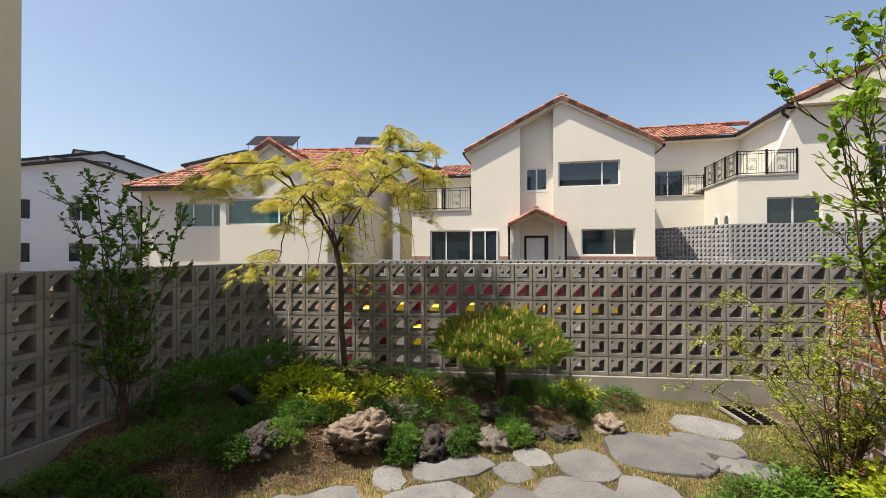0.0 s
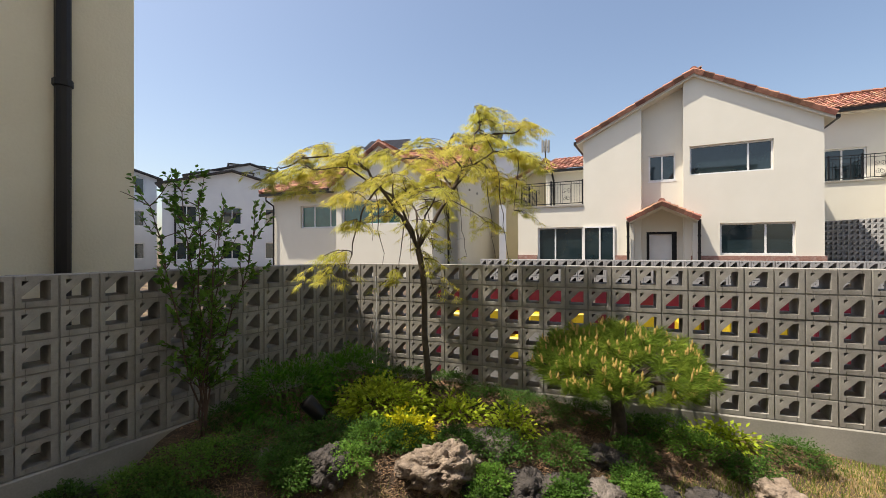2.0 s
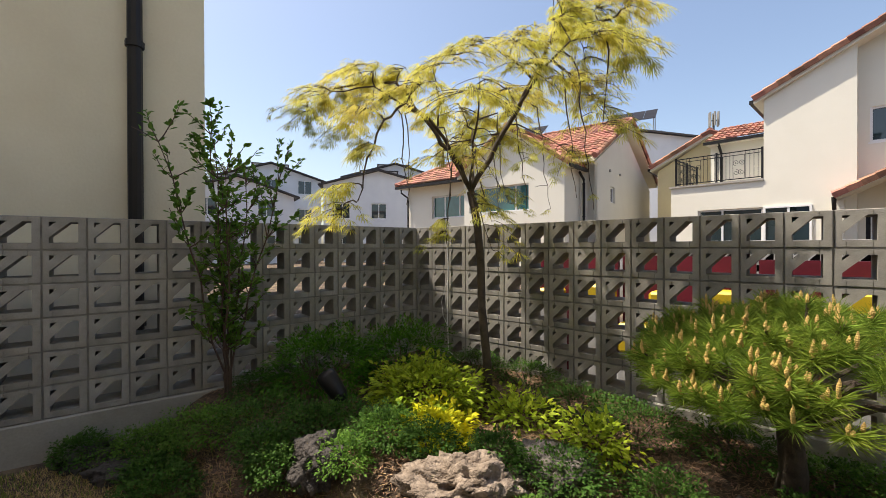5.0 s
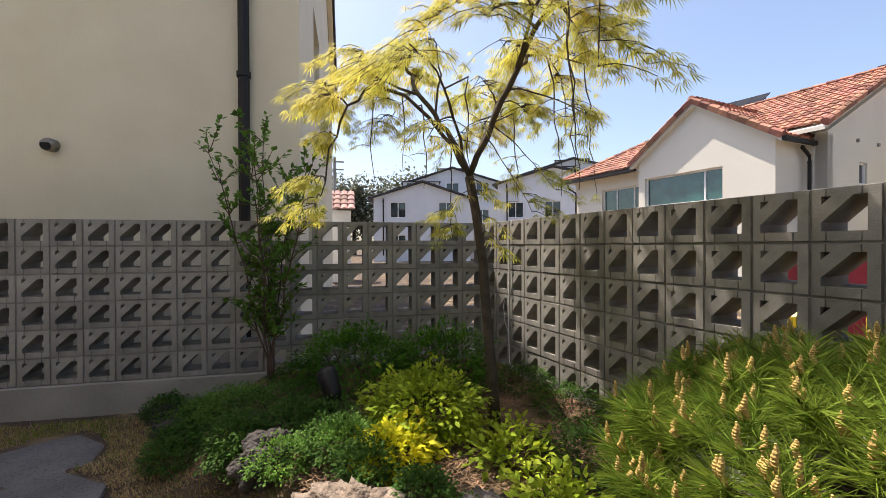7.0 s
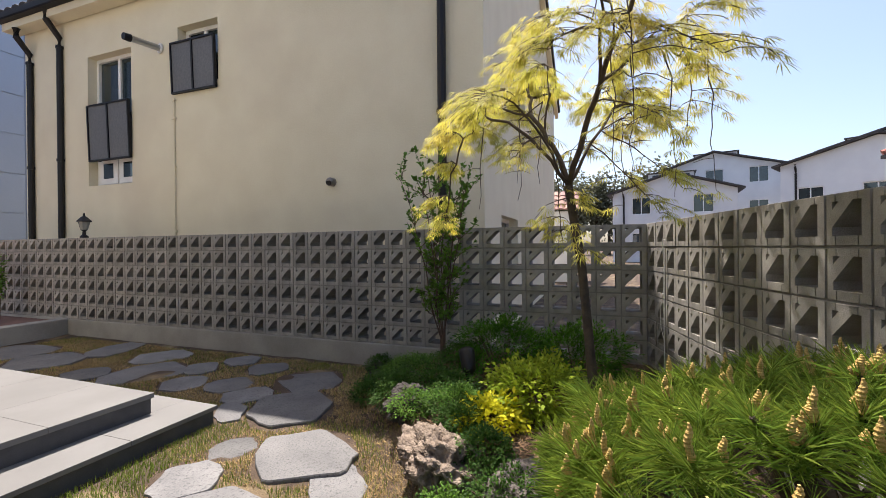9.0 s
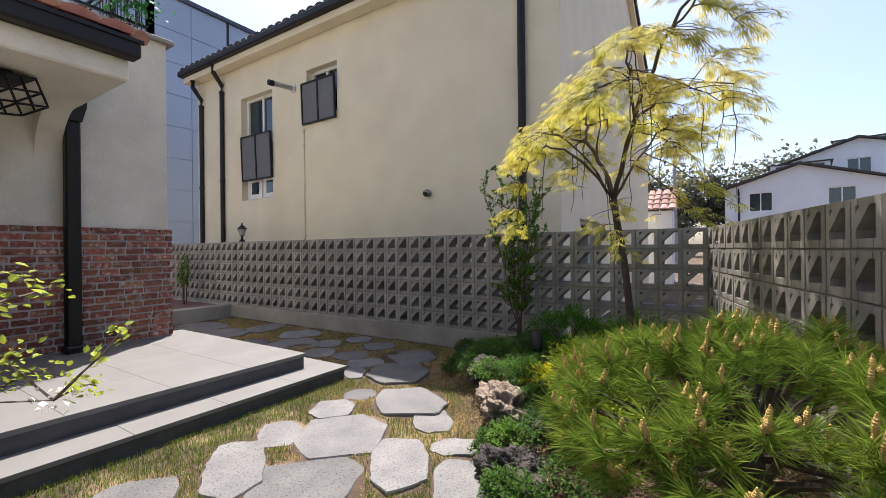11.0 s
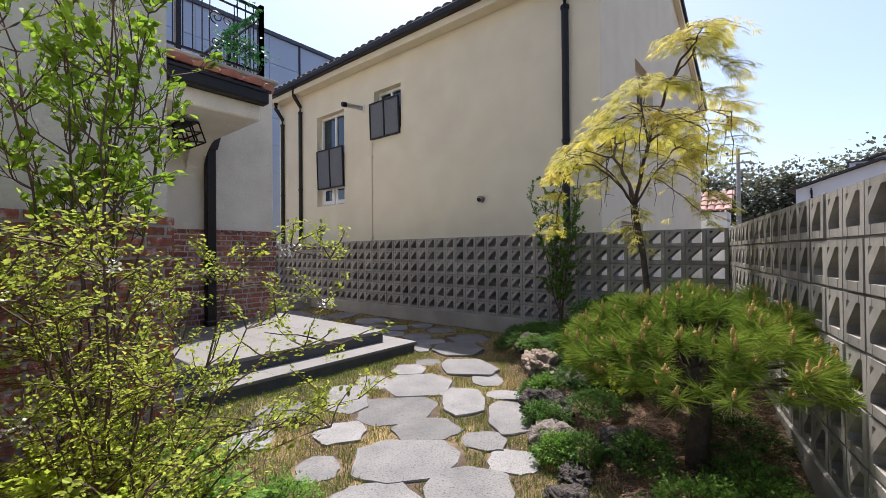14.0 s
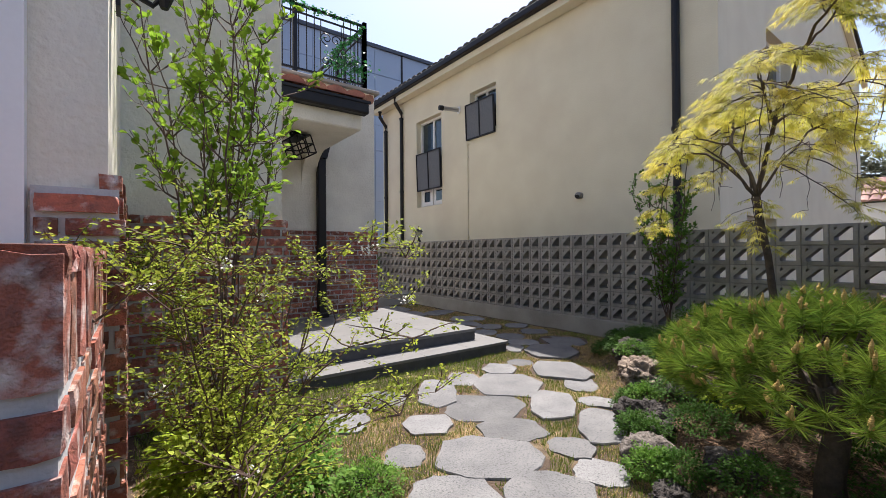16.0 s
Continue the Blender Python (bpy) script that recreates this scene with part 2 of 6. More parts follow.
def window(parent, u0, u1, z0, z1, y, splits=(), glass=GLASS, frame_mat=WHITE_FRAME, w=0.06, d=0.08, sill=True):
    """A window as a part of a house: a frame, mullions at the splits, a pane for each light."""
    bm = bmesh.new()
    box(bm, u0, u0 + w, y - 0.01, y + d, z0, z1)
    box(bm, u1 - w, u1, y - 0.01, y + d, z0, z1)
    box(bm, u0 + w, u1 - w, y - 0.01, y + d, z1 - w, z1)
    box(bm, u0 + w, u1 - w, y - 0.01, y + d, z0, z0 + w)
    win = part("window", bm, frame_mat, parent)
    edges = [u0 + w] + list(splits) + [u1 - w]
    for s in splits:
        part("mullion", boxed(s - w / 2, s + w / 2, y + 0.002, y + d, z0 + w, z1 - w), frame_mat, win)
    for a, b in zip(edges, edges[1:]):
        part("pane", boxed(a + (w / 2 if a in splits else 0), b - (w / 2 if b in splits else 0), y + 0.035, y + 0.05, z0 + w, z1 - w), glass, win)
    if sill:
        part("sill", boxed(u0 - 0.03, u1 + 0.03, y - 0.06, y - 0.012, z0 - 0.05, z0), frame_mat, win)
    return win


def tile_field(parent, origin, along, up, n, rows, pitch=0.24, run=0.36, material=TILE, name="tiles", keep=None):
    """Barrel tiles laid in rows on a roof slope: along the eave, up the slope."""
    o, a, u = Vector(origin), Vector(along).normalized(), Vector(up).normalized()
    nrm = a.cross(u)
    if nrm.z < 0:
        nrm = -nrm
    verts, faces = [], []
    seg = 5
    rng = random.Random(5)
    for r in range(rows):
        for c in range(n):
            if keep and not keep((c + 0.5) * pitch, (r + 0.5) * run):
                continue
            base = o + a * (c + 0.5) * pitch + u * r * run + nrm * rng.uniform(0, 0.008)
            k = len(verts)
            for e, (rad, lift) in enumerate(((pitch * 0.55, 0.035), (pitch * 0.45, 0.012))):
                for s in range(seg + 1):
                    th = math.pi * s / seg
                    verts.append(base + u * (e * run * 1.08) + a * (-math.cos(th) * rad) + nrm * (math.sin(th) * rad * 0.55 + lift))
            for s in range(seg):
                faces.append((k + s, k + s + 1, k + seg + 1 + s + 1, k + seg + 1 + s))
            faces.append(tuple(range(k + seg, k - 1, -1)))
    return tagged(array_part(name, [tuple(v) for v in verts], faces, material, parent), kind="stuff")


def cap_tiles(parent, p0, p1, pitch=0.36, r=0.11, material=TILE, down=0.1):
    """A run of overlapping half-round verge or ridge tiles from p0 to p1."""
    p0, p1 = Vector(p0), Vector(p1)
    d = (p1 - p0).normalized()
    side = d.cross(Vector((0, 0, 1))).normalized()
    up = side.cross(d)
    n = max(1, round((p1 - p0).length / pitch))
    verts, faces = [], []
    for i in range(n):
        for e, (q, rad) in enumerate(((i, r), (i + 1.12, r * 0.88))):
            c = p0 + d * ((p1 - p0).length * q / n)
            for th in (-0.35, 0.15, 0.35, 0.5, 0.65, 0.85, 1.35):
                verts.append(tuple(c + side * (-math.cos(th * math.pi) * rad) + up * (math.sin(th * math.pi) * rad + (0.015 if e == 0 else 0))))
        k = 14 * i
        for s in range(6):
            faces.append((k + s, k + s + 1, k + 8 + s, k + 7 + s))
        faces.append(tuple(range(k + 6, k - 1, -1)))
    return array_part("cap_tiles", verts, faces, material, parent)


# ---- setting: ground, walls, deck ----
BACK_AZ = 11.8
BACK = pose(0, 0, 0, 0, 0, BACK_AZ)
WALL_TOP = 1.45


def smooth01(v):
    v = max(0.0, min(1.0, v))
    return v * v * (3 - 2 * v)


def bed(x, y):
    """1 inside the planted mound by the corner, 0 on the lawn."""
    yb = math.tan(radians(BACK_AZ)) * x
    edge = -2.2 + 0.05 * x if x < 1.2 else -2.14 + (x - 1.2) * 0.86
    return smooth01((y - edge) / 0.45) * smooth01((yb + 0.6 - y) / 0.3) * smooth01((4.6 - x) / 0.8) * smooth01((x + 0.5) / 0.3)


def ground_z(x, y):
    z = 0.24 * bed(x, y) * (1 - 0.7 * smooth01((x - 1.7) / 1.4))
    if -0.6 < x < 8 and -8 < y < 3:
        z += 0.018 * noise.noise((x * 2.1, y * 2.1, 0)) + 0.008 * noise.noise((x * 7, y * 7, 3))
    return z


def axis(lo, hi, step, far):
    core = list(np.arange(lo, hi + 1e-6, step))
    out, d = [], step * 2
    v = hi
    while v < far:
        v += d
        d *= 1.5
        out.append(v)
    low, d, v = [], step * 2, lo
    while v > -far:
        v -= d
        d *= 1.5
        low.append(v)
    return low[::-1] + core + out


gx, gy = axis(-0.6, 6.6, 0.08, 900), axis(-8.0, 2.4, 0.08, 900)
verts = [(x, y, ground_z(x, y)) for y in gy for x in gx]
W = len(gx)
faces = [(j * W + i, j * W + i + 1, (j + 1) * W + i + 1, (j + 1) * W + i) for j in range(len(gy) - 1) for i in range(W - 1)]
ground = array_part("ground", verts, faces, SOIL, smooth=True)
tagged(ground, "brown garden soil with dry straw and needle litter", "ground", kind="structure")

# breeze block: square frame with a diagonal web
S, DEP = 0.2, 0.19


def block_mesh(name="block", material=None):
    bm = bmesh.new()
    h, o0, o1, q0, q1 = 0.0975, -0.068, 0.06, -0.06, 0.067
    c, slit, s0, s1 = 0.004, 0.0022, -0.053, 0.046
    outer = [(-h, -h), (h, -h), (h, h), (-h, h)]
    inner = [(o0, q0), (o1, q0), (o1, q1), (o0, q1)]
    rings = []
    for y, out_s in ((0.006, 1 - c / h), (0.006 + c, 1.0), (DEP, 1.0)):
        rings.append([bm.verts.new((x * out_s, y, z * out_s)) for x, z in outer])
    f_in = [bm.verts.new((x, 0.006, z)) for x, z in inner]
    b_in = [bm.verts.new((x * 0.95, DEP, z * 0.95)) for x, z in inner]
    for i in range(4):
        j = (i + 1) % 4
        bm.faces.new((rings[0][i], rings[0][j], f_in[j], f_in[i]))
        bm.faces.new((rings[1][i], rings[1][j], rings[0][j], rings[0][i]))
        bm.faces.new((rings[2][i], rings[2][j], rings[1][j], rings[1][i]))
        bm.faces.new((f_in[i], f_in[j], b_in[j], b_in[i]))
        bm.faces.new((b_in[i], b_in[j], rings[2][j], rings[2][i]))
    # raised face in pieces, parted by narrow moulding slits above and below the opening
    k = h - 0.003
    prism(bm, [(-k, -k), (s0 - slit, -k), (s0 - slit, q0), (o0, q0), (o0, q1), (s0 - slit, q1), (s0 - slit, k), (-k, k)], 0.0, 0.0065)
    prism(bm, [(k, -k), (k, k), (s1 + slit, k), (s1 + slit, q1), (o1, q1), (o1, q0), (s1 + slit, q0), (s1 + slit, -k)], 0.0, 0.0065)
    prism(bm, [(s0 + slit, -k), (s1 - slit, -k), (s1 - slit, q0), (s0 + slit, q0)], 0.0, 0.0065)
    prism(bm, [(s0 + slit, q1), (s1 - slit, q1), (s1 - slit, k), (s0 + slit, k)], 0.0, 0.0065)
    # broad web across the upper left corner, with a small notch left open behind it
    prism(bm, [(o0, q0 + 0.032), (o0 + 0.092, q1), (o0 + 0.031, q1), (o0, q1 - 0.031)], 0.0, DEP - 0.004)
    bmesh.ops.recalc_face_normals(bm, faces=bm.faces)
    return mesh_from(name, bm, material or BLOCK)


BLOCK_ME = block_mesh()


def block_wall(name, m, n0, n1, rows, pitch, top, label, base_to):
    """A run of breeze blocks along local x with joints of mortar and a concrete footing under them."""
    wall = thing(name, label, "block wall", kind="structure", m=m)
    zb = top - rows * 0.2015
    bm = bmesh.new()
    for r in range(1, rows):
        box(bm, n0 * pitch, n1 * pitch, 0.008, DEP - 0.008, top - r * 0.2015 - 0.004, top - r * 0.2015 + 0.004)
    for i in range(n0 + 1, n1):
        box(bm, i * pitch - (pitch - 0.1945) / 2, i * pitch + (pitch - 0.1945) / 2, 0.009, DEP - 0.009, zb, top - 0.004)
    part("mortar_joints", bm, MORTAR, wall)
    part("footing", boxed(n0 * pitch - 0.02, n1 * pitch + 0.02, -0.012, DEP + 0.02, base_to, zb, bevel=0.01), CONCRETE, wall, "grey cast concrete footing")
    rng = random.Random(hash_free(name))
    for r in range(rows):
        for i in range(n0, n1):
            b = new("block", BLOCK_ME)
            b.parent = wall
            b.matrix_local = Matrix.LocRotScale(((i + 0.5) * pitch, rng.uniform(-0.003, 0.003), top - (r + 0.5) * 0.2015), Euler((rng.uniform(-0.006, 0.006), 0, rng.uniform(-0.012, 0.012))), (pitch / 0.2, 1, 1.0))
    return wall


def hash_free(s):
    return sum(ord(c) * (i + 7) for i, c in enumerate(s))


# own deck with one step round it
deck = thing("porch_deck", "pale granite porch deck with dark edges", "deck", kind="structure")
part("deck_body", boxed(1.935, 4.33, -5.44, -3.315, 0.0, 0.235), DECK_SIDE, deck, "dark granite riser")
slab = 0.6
for i in range(5):
    for j in range(4):
        x0, y1 = 1.92 + i * slab, -3.3 - j * slab
        if x0 < 4.3 and y1 - slab > -5.75:
            part("paver", boxed(x0 + 0.0005, min(x0 + slab, 4.33) - 0.0005, y1 - slab + 0.0005, y1 - 0.0005, 0.235, 0.27, bevel=0.002), DECK, deck)
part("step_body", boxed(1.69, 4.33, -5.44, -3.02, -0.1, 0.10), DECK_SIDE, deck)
for i in range(5):
    part("tread", boxed(1.67 + i * 0.6 + 0.0005, min(1.67 + (i + 1) * 0.6, 4.33) - 0.0015, -3.318, -3.0, 0.10, 0.13, bevel=0.002), DECK, deck)
for j in range(4):
    part("tread", boxed(1.67, 1.932, -3.318 - (j + 1) * 0.6 + 0.0005, -3.318 - j * 0.6 - 0.0005, 0.10, 0.13, bevel=0.002), DECK, deck)

# raised terrace past the low retaining kerb
terrace = thing("side_terrace", "reddish paved terrace behind a low concrete kerb", "terrace", kind="structure")
part("kerb", boxed(-0.02, 2.2, -8.05, -7.85, -0.1, 0.24, bevel=0.01), CONCRETE, terrace)
part("terrace_floor", boxed(-0.02, 6.0, -16.0, -8.05, -0.1, 0.2), mat("red_paving", (0.20, 0.11, 0.085), (0.14, 0.08, 0.065), 0.9, 5, 80, 0.4), terrace)


# ---- own house ----
own = thing("own_house", "ivory stucco house with reclaimed brick base", "house")
part("porch_wall", boxed(2.19, 4.34, -5.75, -5.45, 0.27, 3.74), STUCCO_OWN, own)
part("porch_side_wall", boxed(2.19, 2.49, -9.5, -5.75, 0.0, 3.74), STUCCO_OWN, own)
part("parapet_cap", boxed(2.12, 4.34, -5.80, -5.38, 3.74, 3.79, bevel=0.008), CONCRETE, own)
part("parapet_cap", boxed(2.12, 2.54, -9.5, -5.80, 3.74, 3.79, bevel=0.008), CONCRETE, own)
part("front_wall", boxed(4.34, 9.0, -3.2, -2.9, 0.0, 7.2), STUCCO_OWN, own)
part("recess_wall", boxed(4.34, 4.64, -5.74, -3.2, 0.0, 7.2), STUCCO_OWN, own)
part("upper_wall", boxed(4.34, 4.64, -10.0, -5.75, 0.0, 7.2), STUCCO_OWN, own)
part("bay_wall", boxed(5.375, 5.57, -2.9, -1.2, 0.0, 7.2), STUCCO_OWN, own)
part("bay_lintel", boxed(5.57, 8.0, -1.5, -1.2, 2.6, 7.2), STUCCO_OWN, own)
part("bay_apron", boxed(5.57, 8.0, -1.5, -1.2, 0.0, 1.2), STUCCO_OWN, own)
part("rear_wall", boxed(4.64, 9.0, -10.0, -9.7, 0.0, 7.2), STUCCO_OWN, own)
part("east_wall", boxed(8.7, 9.0, -9.7, -1.5, 0.0, 7.2), STUCCO_OWN, own)
part("roof", boxed(4.2, 9.2, -10.2, -1.0, 7.2, 7.4), TILE, own)
part("balcony_floor", boxed(2.4, 4.34, -9.5, -5.75, 3.3, 3.5), CONCRETE, own)
window(own, 5.57, 7.6, 1.2, 2.6, -1.26, (6.4,), TEAL_GLASS, d=0.1, sill=False)

# ---- neighbour house beyond the left wall ----
nb = thing("neighbour_house", "two storey cream stucco house with black tile eaves", "house")
NX = -1.0
win1 = (-9.1, -7.94, 2.43, 4.78)
win2 = (-6.82, -5.95, 3.93, 4.9)
bmw = wall_with_holes(-11.0, -1.68, -0.2, lambda u: 5.62, [win1, win2], 0.0, 0.3)
side = part("side_wall", bmw, STUCCO, nb)
side.matrix_local = pose(NX, 0, 0, 0, 0, 90)
north = wall_with_holes(0.0, 8.9, -0.2, lambda u: 5.62 + (u if u < 4.45 else 8.9 - u) * 0.5, [(0.66, 2.0, 0.9, 1.72), (1.6, 2.9, 3.7, 4.8)], 0.0, 0.3, (4.45,))
g = part("gable_wall", north, STUCCO, nb)
g.matrix_local = pose(NX - 0.301, -1.68, 0, 0, 0, 180)
part("far_wall", boxed(-10.2, -9.9, -11.0, -1.98, -0.2, 5.62), STUCCO, nb)
part("south_wall", boxed(-9.9, -1.3, -11.0, -10.7, -0.2, 5.62), STUCCO, nb)

# roof: two slopes of dark tiles on a deck, with fascia, gutter and verge
ridge_x, ridge_z = -5.6, 7.92
for sgn, ex in ((1, -0.72), (-1, -10.48)):
    bm = bmesh.new()
    prism(bm, [(ex, 5.66), (ridge_x, ridge_z), (ridge_x, ridge_z + 0.12), (ex, 5.78)], -11.25, -1.56)
    bmesh.ops.recalc_face_normals(bm, faces=bm.faces)
    part("roof_slope", bm, TILE_DARK, nb)
    tile_field(nb, (ex, -11.25 if sgn > 0 else -1.56, 5.79), (0, sgn, 0), (ridge_x - ex, 0, ridge_z - 5.66), 40, 15, material=TILE_DARK)
part("soffit", boxed(-0.98, -0.74, -11.2, -1.6, 5.52, 5.655), STUCCO, nb)
part("gutter", boxed(-0.78, -0.62, -11.25, -1.56, 5.66, 5.80, bevel=0.02), BLACK_PIPE, nb, "black metal eaves gutter")
for ex in (-0.72, -10.48):
    bm = bmesh.new()
    prism(bm, [(ex, 5.52), (ridge_x, 7.78), (ridge_x, 7.92), (ex, 5.66)], -1.67, -1.555)
    bmesh.ops.recalc_face_normals(bm, faces=bm.faces)
    part("verge_board", bm, STUCCO, nb)
    part("verge_trim", tube([(ex, -1.55, 5.74), (ridge_x, -1.55, 8.0)], 0.06, 8), BLACK_PIPE, nb)


def downpipe(parent, x, y, z_top, z_bot, out, r=0.045):
    """A square-looking downpipe with a gooseneck towards out = (dx, dy) at the eave."""
    dx, dy = out
    bm = tube([(x + dx, y + dy, z_top), (x + dx, y + dy, z_top - 0.16), (x, y, z_top - 0.42), (x, y, z_top - 0.6), (x, y, z_bot)], [r * 1.25, r * 1.1, r, r, r], 10)
    p = part("downpipe", bm, BLACK_PIPE, parent, "black metal downpipe")
    for z in (z_top - 0.62, (z_top + z_bot) / 2, z_bot + 0.4):
        part("pipe_clip", tube([(x, y, z), (x, y, z + 0.05)], r * 1.25, 10), BLACK_PIPE, p)
    return p


downpipe(nb, -0.94, -2.2, 5.66, 0.2, (0.22, 0), 0.055)
downpipe(nb, -0.95, -9.82, 5.66, 0.2, (0.2, 0), 0.05)
downpipe(nb, -0.95, -10.75, 5.5, 0.2, (0.2, 0), 0.05)
holder = new("window_side")
holder.parent = nb
holder.matrix_local = pose(NX - 0.16, 0, 0, 0, 0, 90)
window(holder, -9.1, -7.94, 2.43, 4.78, 0.0, (-8.5,), GLASS)
window(holder, -6.82, -5.95, 3.93, 4.9, 0.0, (-6.4,), GLASS)
part("awning_light", boxed(-9.02, -8.52, -0.03, 0.0, 2.47, 2.95), WHITE_FRAME, holder)
part("awning_light", boxed(-8.48, -8.0, -0.03, 0.0, 2.47, 2.95), WHITE_FRAME, holder)
for u in (-8.9, -8.36):
    part("small_pane", boxed(u, u + 0.26, -0.036, -0.03, 2.57, 2.84), GLASS, holder)
holder2 = new("window_gable")
holder2.parent = nb
holder2.matrix_local = pose(NX - 0.301, -1.84, 0, 0, 0, 180)
window(holder2, 0.66, 2.0, 0.9, 1.72, 0.0, (1.3,), GLASS)
window(holder2, 1.6, 2.9, 3.7, 4.8, 0.0, (2.25,), GLASS)


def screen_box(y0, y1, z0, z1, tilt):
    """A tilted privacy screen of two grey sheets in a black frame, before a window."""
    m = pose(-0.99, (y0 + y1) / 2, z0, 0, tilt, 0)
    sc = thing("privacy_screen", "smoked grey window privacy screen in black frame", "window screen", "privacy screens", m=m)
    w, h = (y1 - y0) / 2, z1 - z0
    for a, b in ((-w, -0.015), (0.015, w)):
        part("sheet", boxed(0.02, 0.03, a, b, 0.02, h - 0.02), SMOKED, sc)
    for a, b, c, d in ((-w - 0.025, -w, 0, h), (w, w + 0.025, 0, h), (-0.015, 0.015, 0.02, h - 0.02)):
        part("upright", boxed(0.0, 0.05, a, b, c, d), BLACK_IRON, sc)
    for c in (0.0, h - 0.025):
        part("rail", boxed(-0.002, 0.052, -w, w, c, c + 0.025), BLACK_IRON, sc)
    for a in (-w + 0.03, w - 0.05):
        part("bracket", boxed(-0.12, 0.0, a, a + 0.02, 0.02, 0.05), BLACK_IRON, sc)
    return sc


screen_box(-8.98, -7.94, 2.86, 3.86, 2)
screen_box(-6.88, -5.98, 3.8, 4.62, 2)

flue = thing("flue_pipe", "steel boiler flue pipe through the stucco wall", "flue")
part("pipe", tube([(-1.0, -7.22, 4.62), (-0.55, -7.28, 4.60)], 0.05, 12), mat("steel", (0.5, 0.5, 0.5), (0.4, 0.4, 0.4), 0.3, 8, 60, 0.1, metal=0.9), flue)
part("collar", tube([(-0.999, -7.215, 4.62), (-0.98, -7.22, 4.62)], 0.085, 14), WHITE_FRAME, flue)
part("cowl", tube([(-0.56, -7.28, 4.60), (-0.46, -7.29, 4.595)], [0.06, 0.055], 12), BLACK_IRON, flue)
conduit = thing("wall_conduit", "cream painted conduit clipped to the wall", "conduit")
part("tube", tube([(-0.985, -6.9, 1.2), (-0.985, -6.9, 3.75)], 0.016, 8), STUCCO, conduit)
for z in (1.55, 2.6, 3.4, 3.7):
    part("clip", boxed(-0.999, -0.962, -6.94, -6.86, z, z + 0.03), STUCCO, conduit)
vent = thing("wall_vent", "small steel wall vent hood on stucco", "vent")
part("hood", tube([(-0.999, -3.85, 2.18), (-0.93, -3.85, 2.18), (-0.9, -3.85, 2.165)], [0.06, 0.06, 0.05], 14), mat("vent_steel", (0.32, 0.3, 0.27), (0.22, 0.2, 0.18), 0.35, 9, 60, 0.1, metal=0.7), vent, smooth=True)
part("mouth", tube([(-0.899, -3.85, 2.163), (-0.895, -3.85, 2.162)], 0.042, 14), BLACK_IRON, vent)

lamp = thing("garden_lantern", "small black lantern lamp on the block wall", "lantern", m=pose(-0.09, -8.98 + 1.35, WALL_TOP))
part("foot", tube([(0, 0, 0), (0, 0, 0.02), (0, 0, 0.05), (0, 0, 0.1), (0, 0, 0.12)], [0.055, 0.055, 0.025, 0.02, 0.045], 12), BLACK_IRON, lamp)
part("glass", tube([(0, 0, 0.12), (0, 0, 0.24)], [0.045, 0.075], 8), mat("lantern_glass", (0.3, 0.3, 0.28), (0.2, 0.2, 0.19), 0.2, 5, 40, 0.0), lamp)
part("cap", tube([(0, 0, 0.24), (0, 0, 0.255), (0, 0, 0.31), (0, 0, 0.33), (0, 0, 0.37)], [0.095, 0.095, 0.04, 0.015, 0.012], 8), BLACK_IRON, lamp)


# ---- own porch: canopy, rail, brick bases ----
canopy = thing("porch_canopy", "stucco porch canopy with dark gutter and clay tiles", "canopy")
part("soffit", boxed(3.12, 4.33, -5.45, -3.96, 2.66, 2.84, bevel=0.015), STUCCO_OWN, canopy)
part("gutter", boxed(3.07, 4.33, -3.98, -3.85, 2.83, 2.97, bevel=0.02), BLACK_PIPE, canopy, "dark metal gutter")
part("gutter_lip", boxed(3.06, 4.33, -3.86, -3.835, 2.95, 2.98), BLACK_PIPE, canopy)
bm = bmesh.new()
prism(bm, [(-3.9, 2.86), (-5.45, 2.86), (-5.45, 3.38), (-3.9, 2.98)], 3.10, 4.33)
for v in bm.verts:
    v.co = Vector((v.co.y, v.co.x, v.co.z))
bmesh.ops.recalc_face_normals(bm, faces=bm.faces)
part("roof_body", bm, STUCCO_OWN, canopy)
tile_field(canopy, (3.10, -3.90, 2.985), (1, 0, 0), (0, -1.55, 0.4), 5, 4)
part("verge_end", tube([(3.08, -3.84, 3.0), (3.08, -5.44, 3.42)], [0.06, 0.06], 8), TILE, canopy)
bm = bmesh.new()
pts = [(-5.45, 2.66), (-4.95, 2.66)] + [(-4.95 - 0.5 * math.sin(a * math.pi / 16), 2.66 - 0.5 * (1 - math.cos(a * math.pi / 16))) for a in range(1, 9)]
prism(bm, pts, 3.16, 3.36)
for v in bm.verts:
    v.co = Vector((v.co.y, v.co.x, v.co.z))
bmesh.ops.recalc_face_normals(bm, faces=bm.faces)
part("corbel", bm, STUCCO_OWN, canopy)
lant = thing("porch_lantern", "black iron cage lantern under the canopy", "lantern", m=pose(3.75, -4.5, 2.665, 14, 12, 30))
part("rose", tube([(0, 0, 0), (0, 0, -0.03)], 0.06, 12), BLACK_IRON, lant)
part("stem", tube([(0, 0, -0.02), (0, 0, -0.08)], 0.012, 8), BLACK_IRON, lant)
for z in (-0.08, -0.19, -0.3):
    for k in range(4):
        c, d = [(-0.12, -0.12), (0.12, -0.12), (0.12, 0.12), (-0.12, 0.12)][k], [(0.12, -0.12), (0.12, 0.12), (-0.12, 0.12), (-0.12, -0.12)][k]
        part("cage_bar", tube([(*c, z), (*d, z)], 0.009, 6), BLACK_IRON, lant)
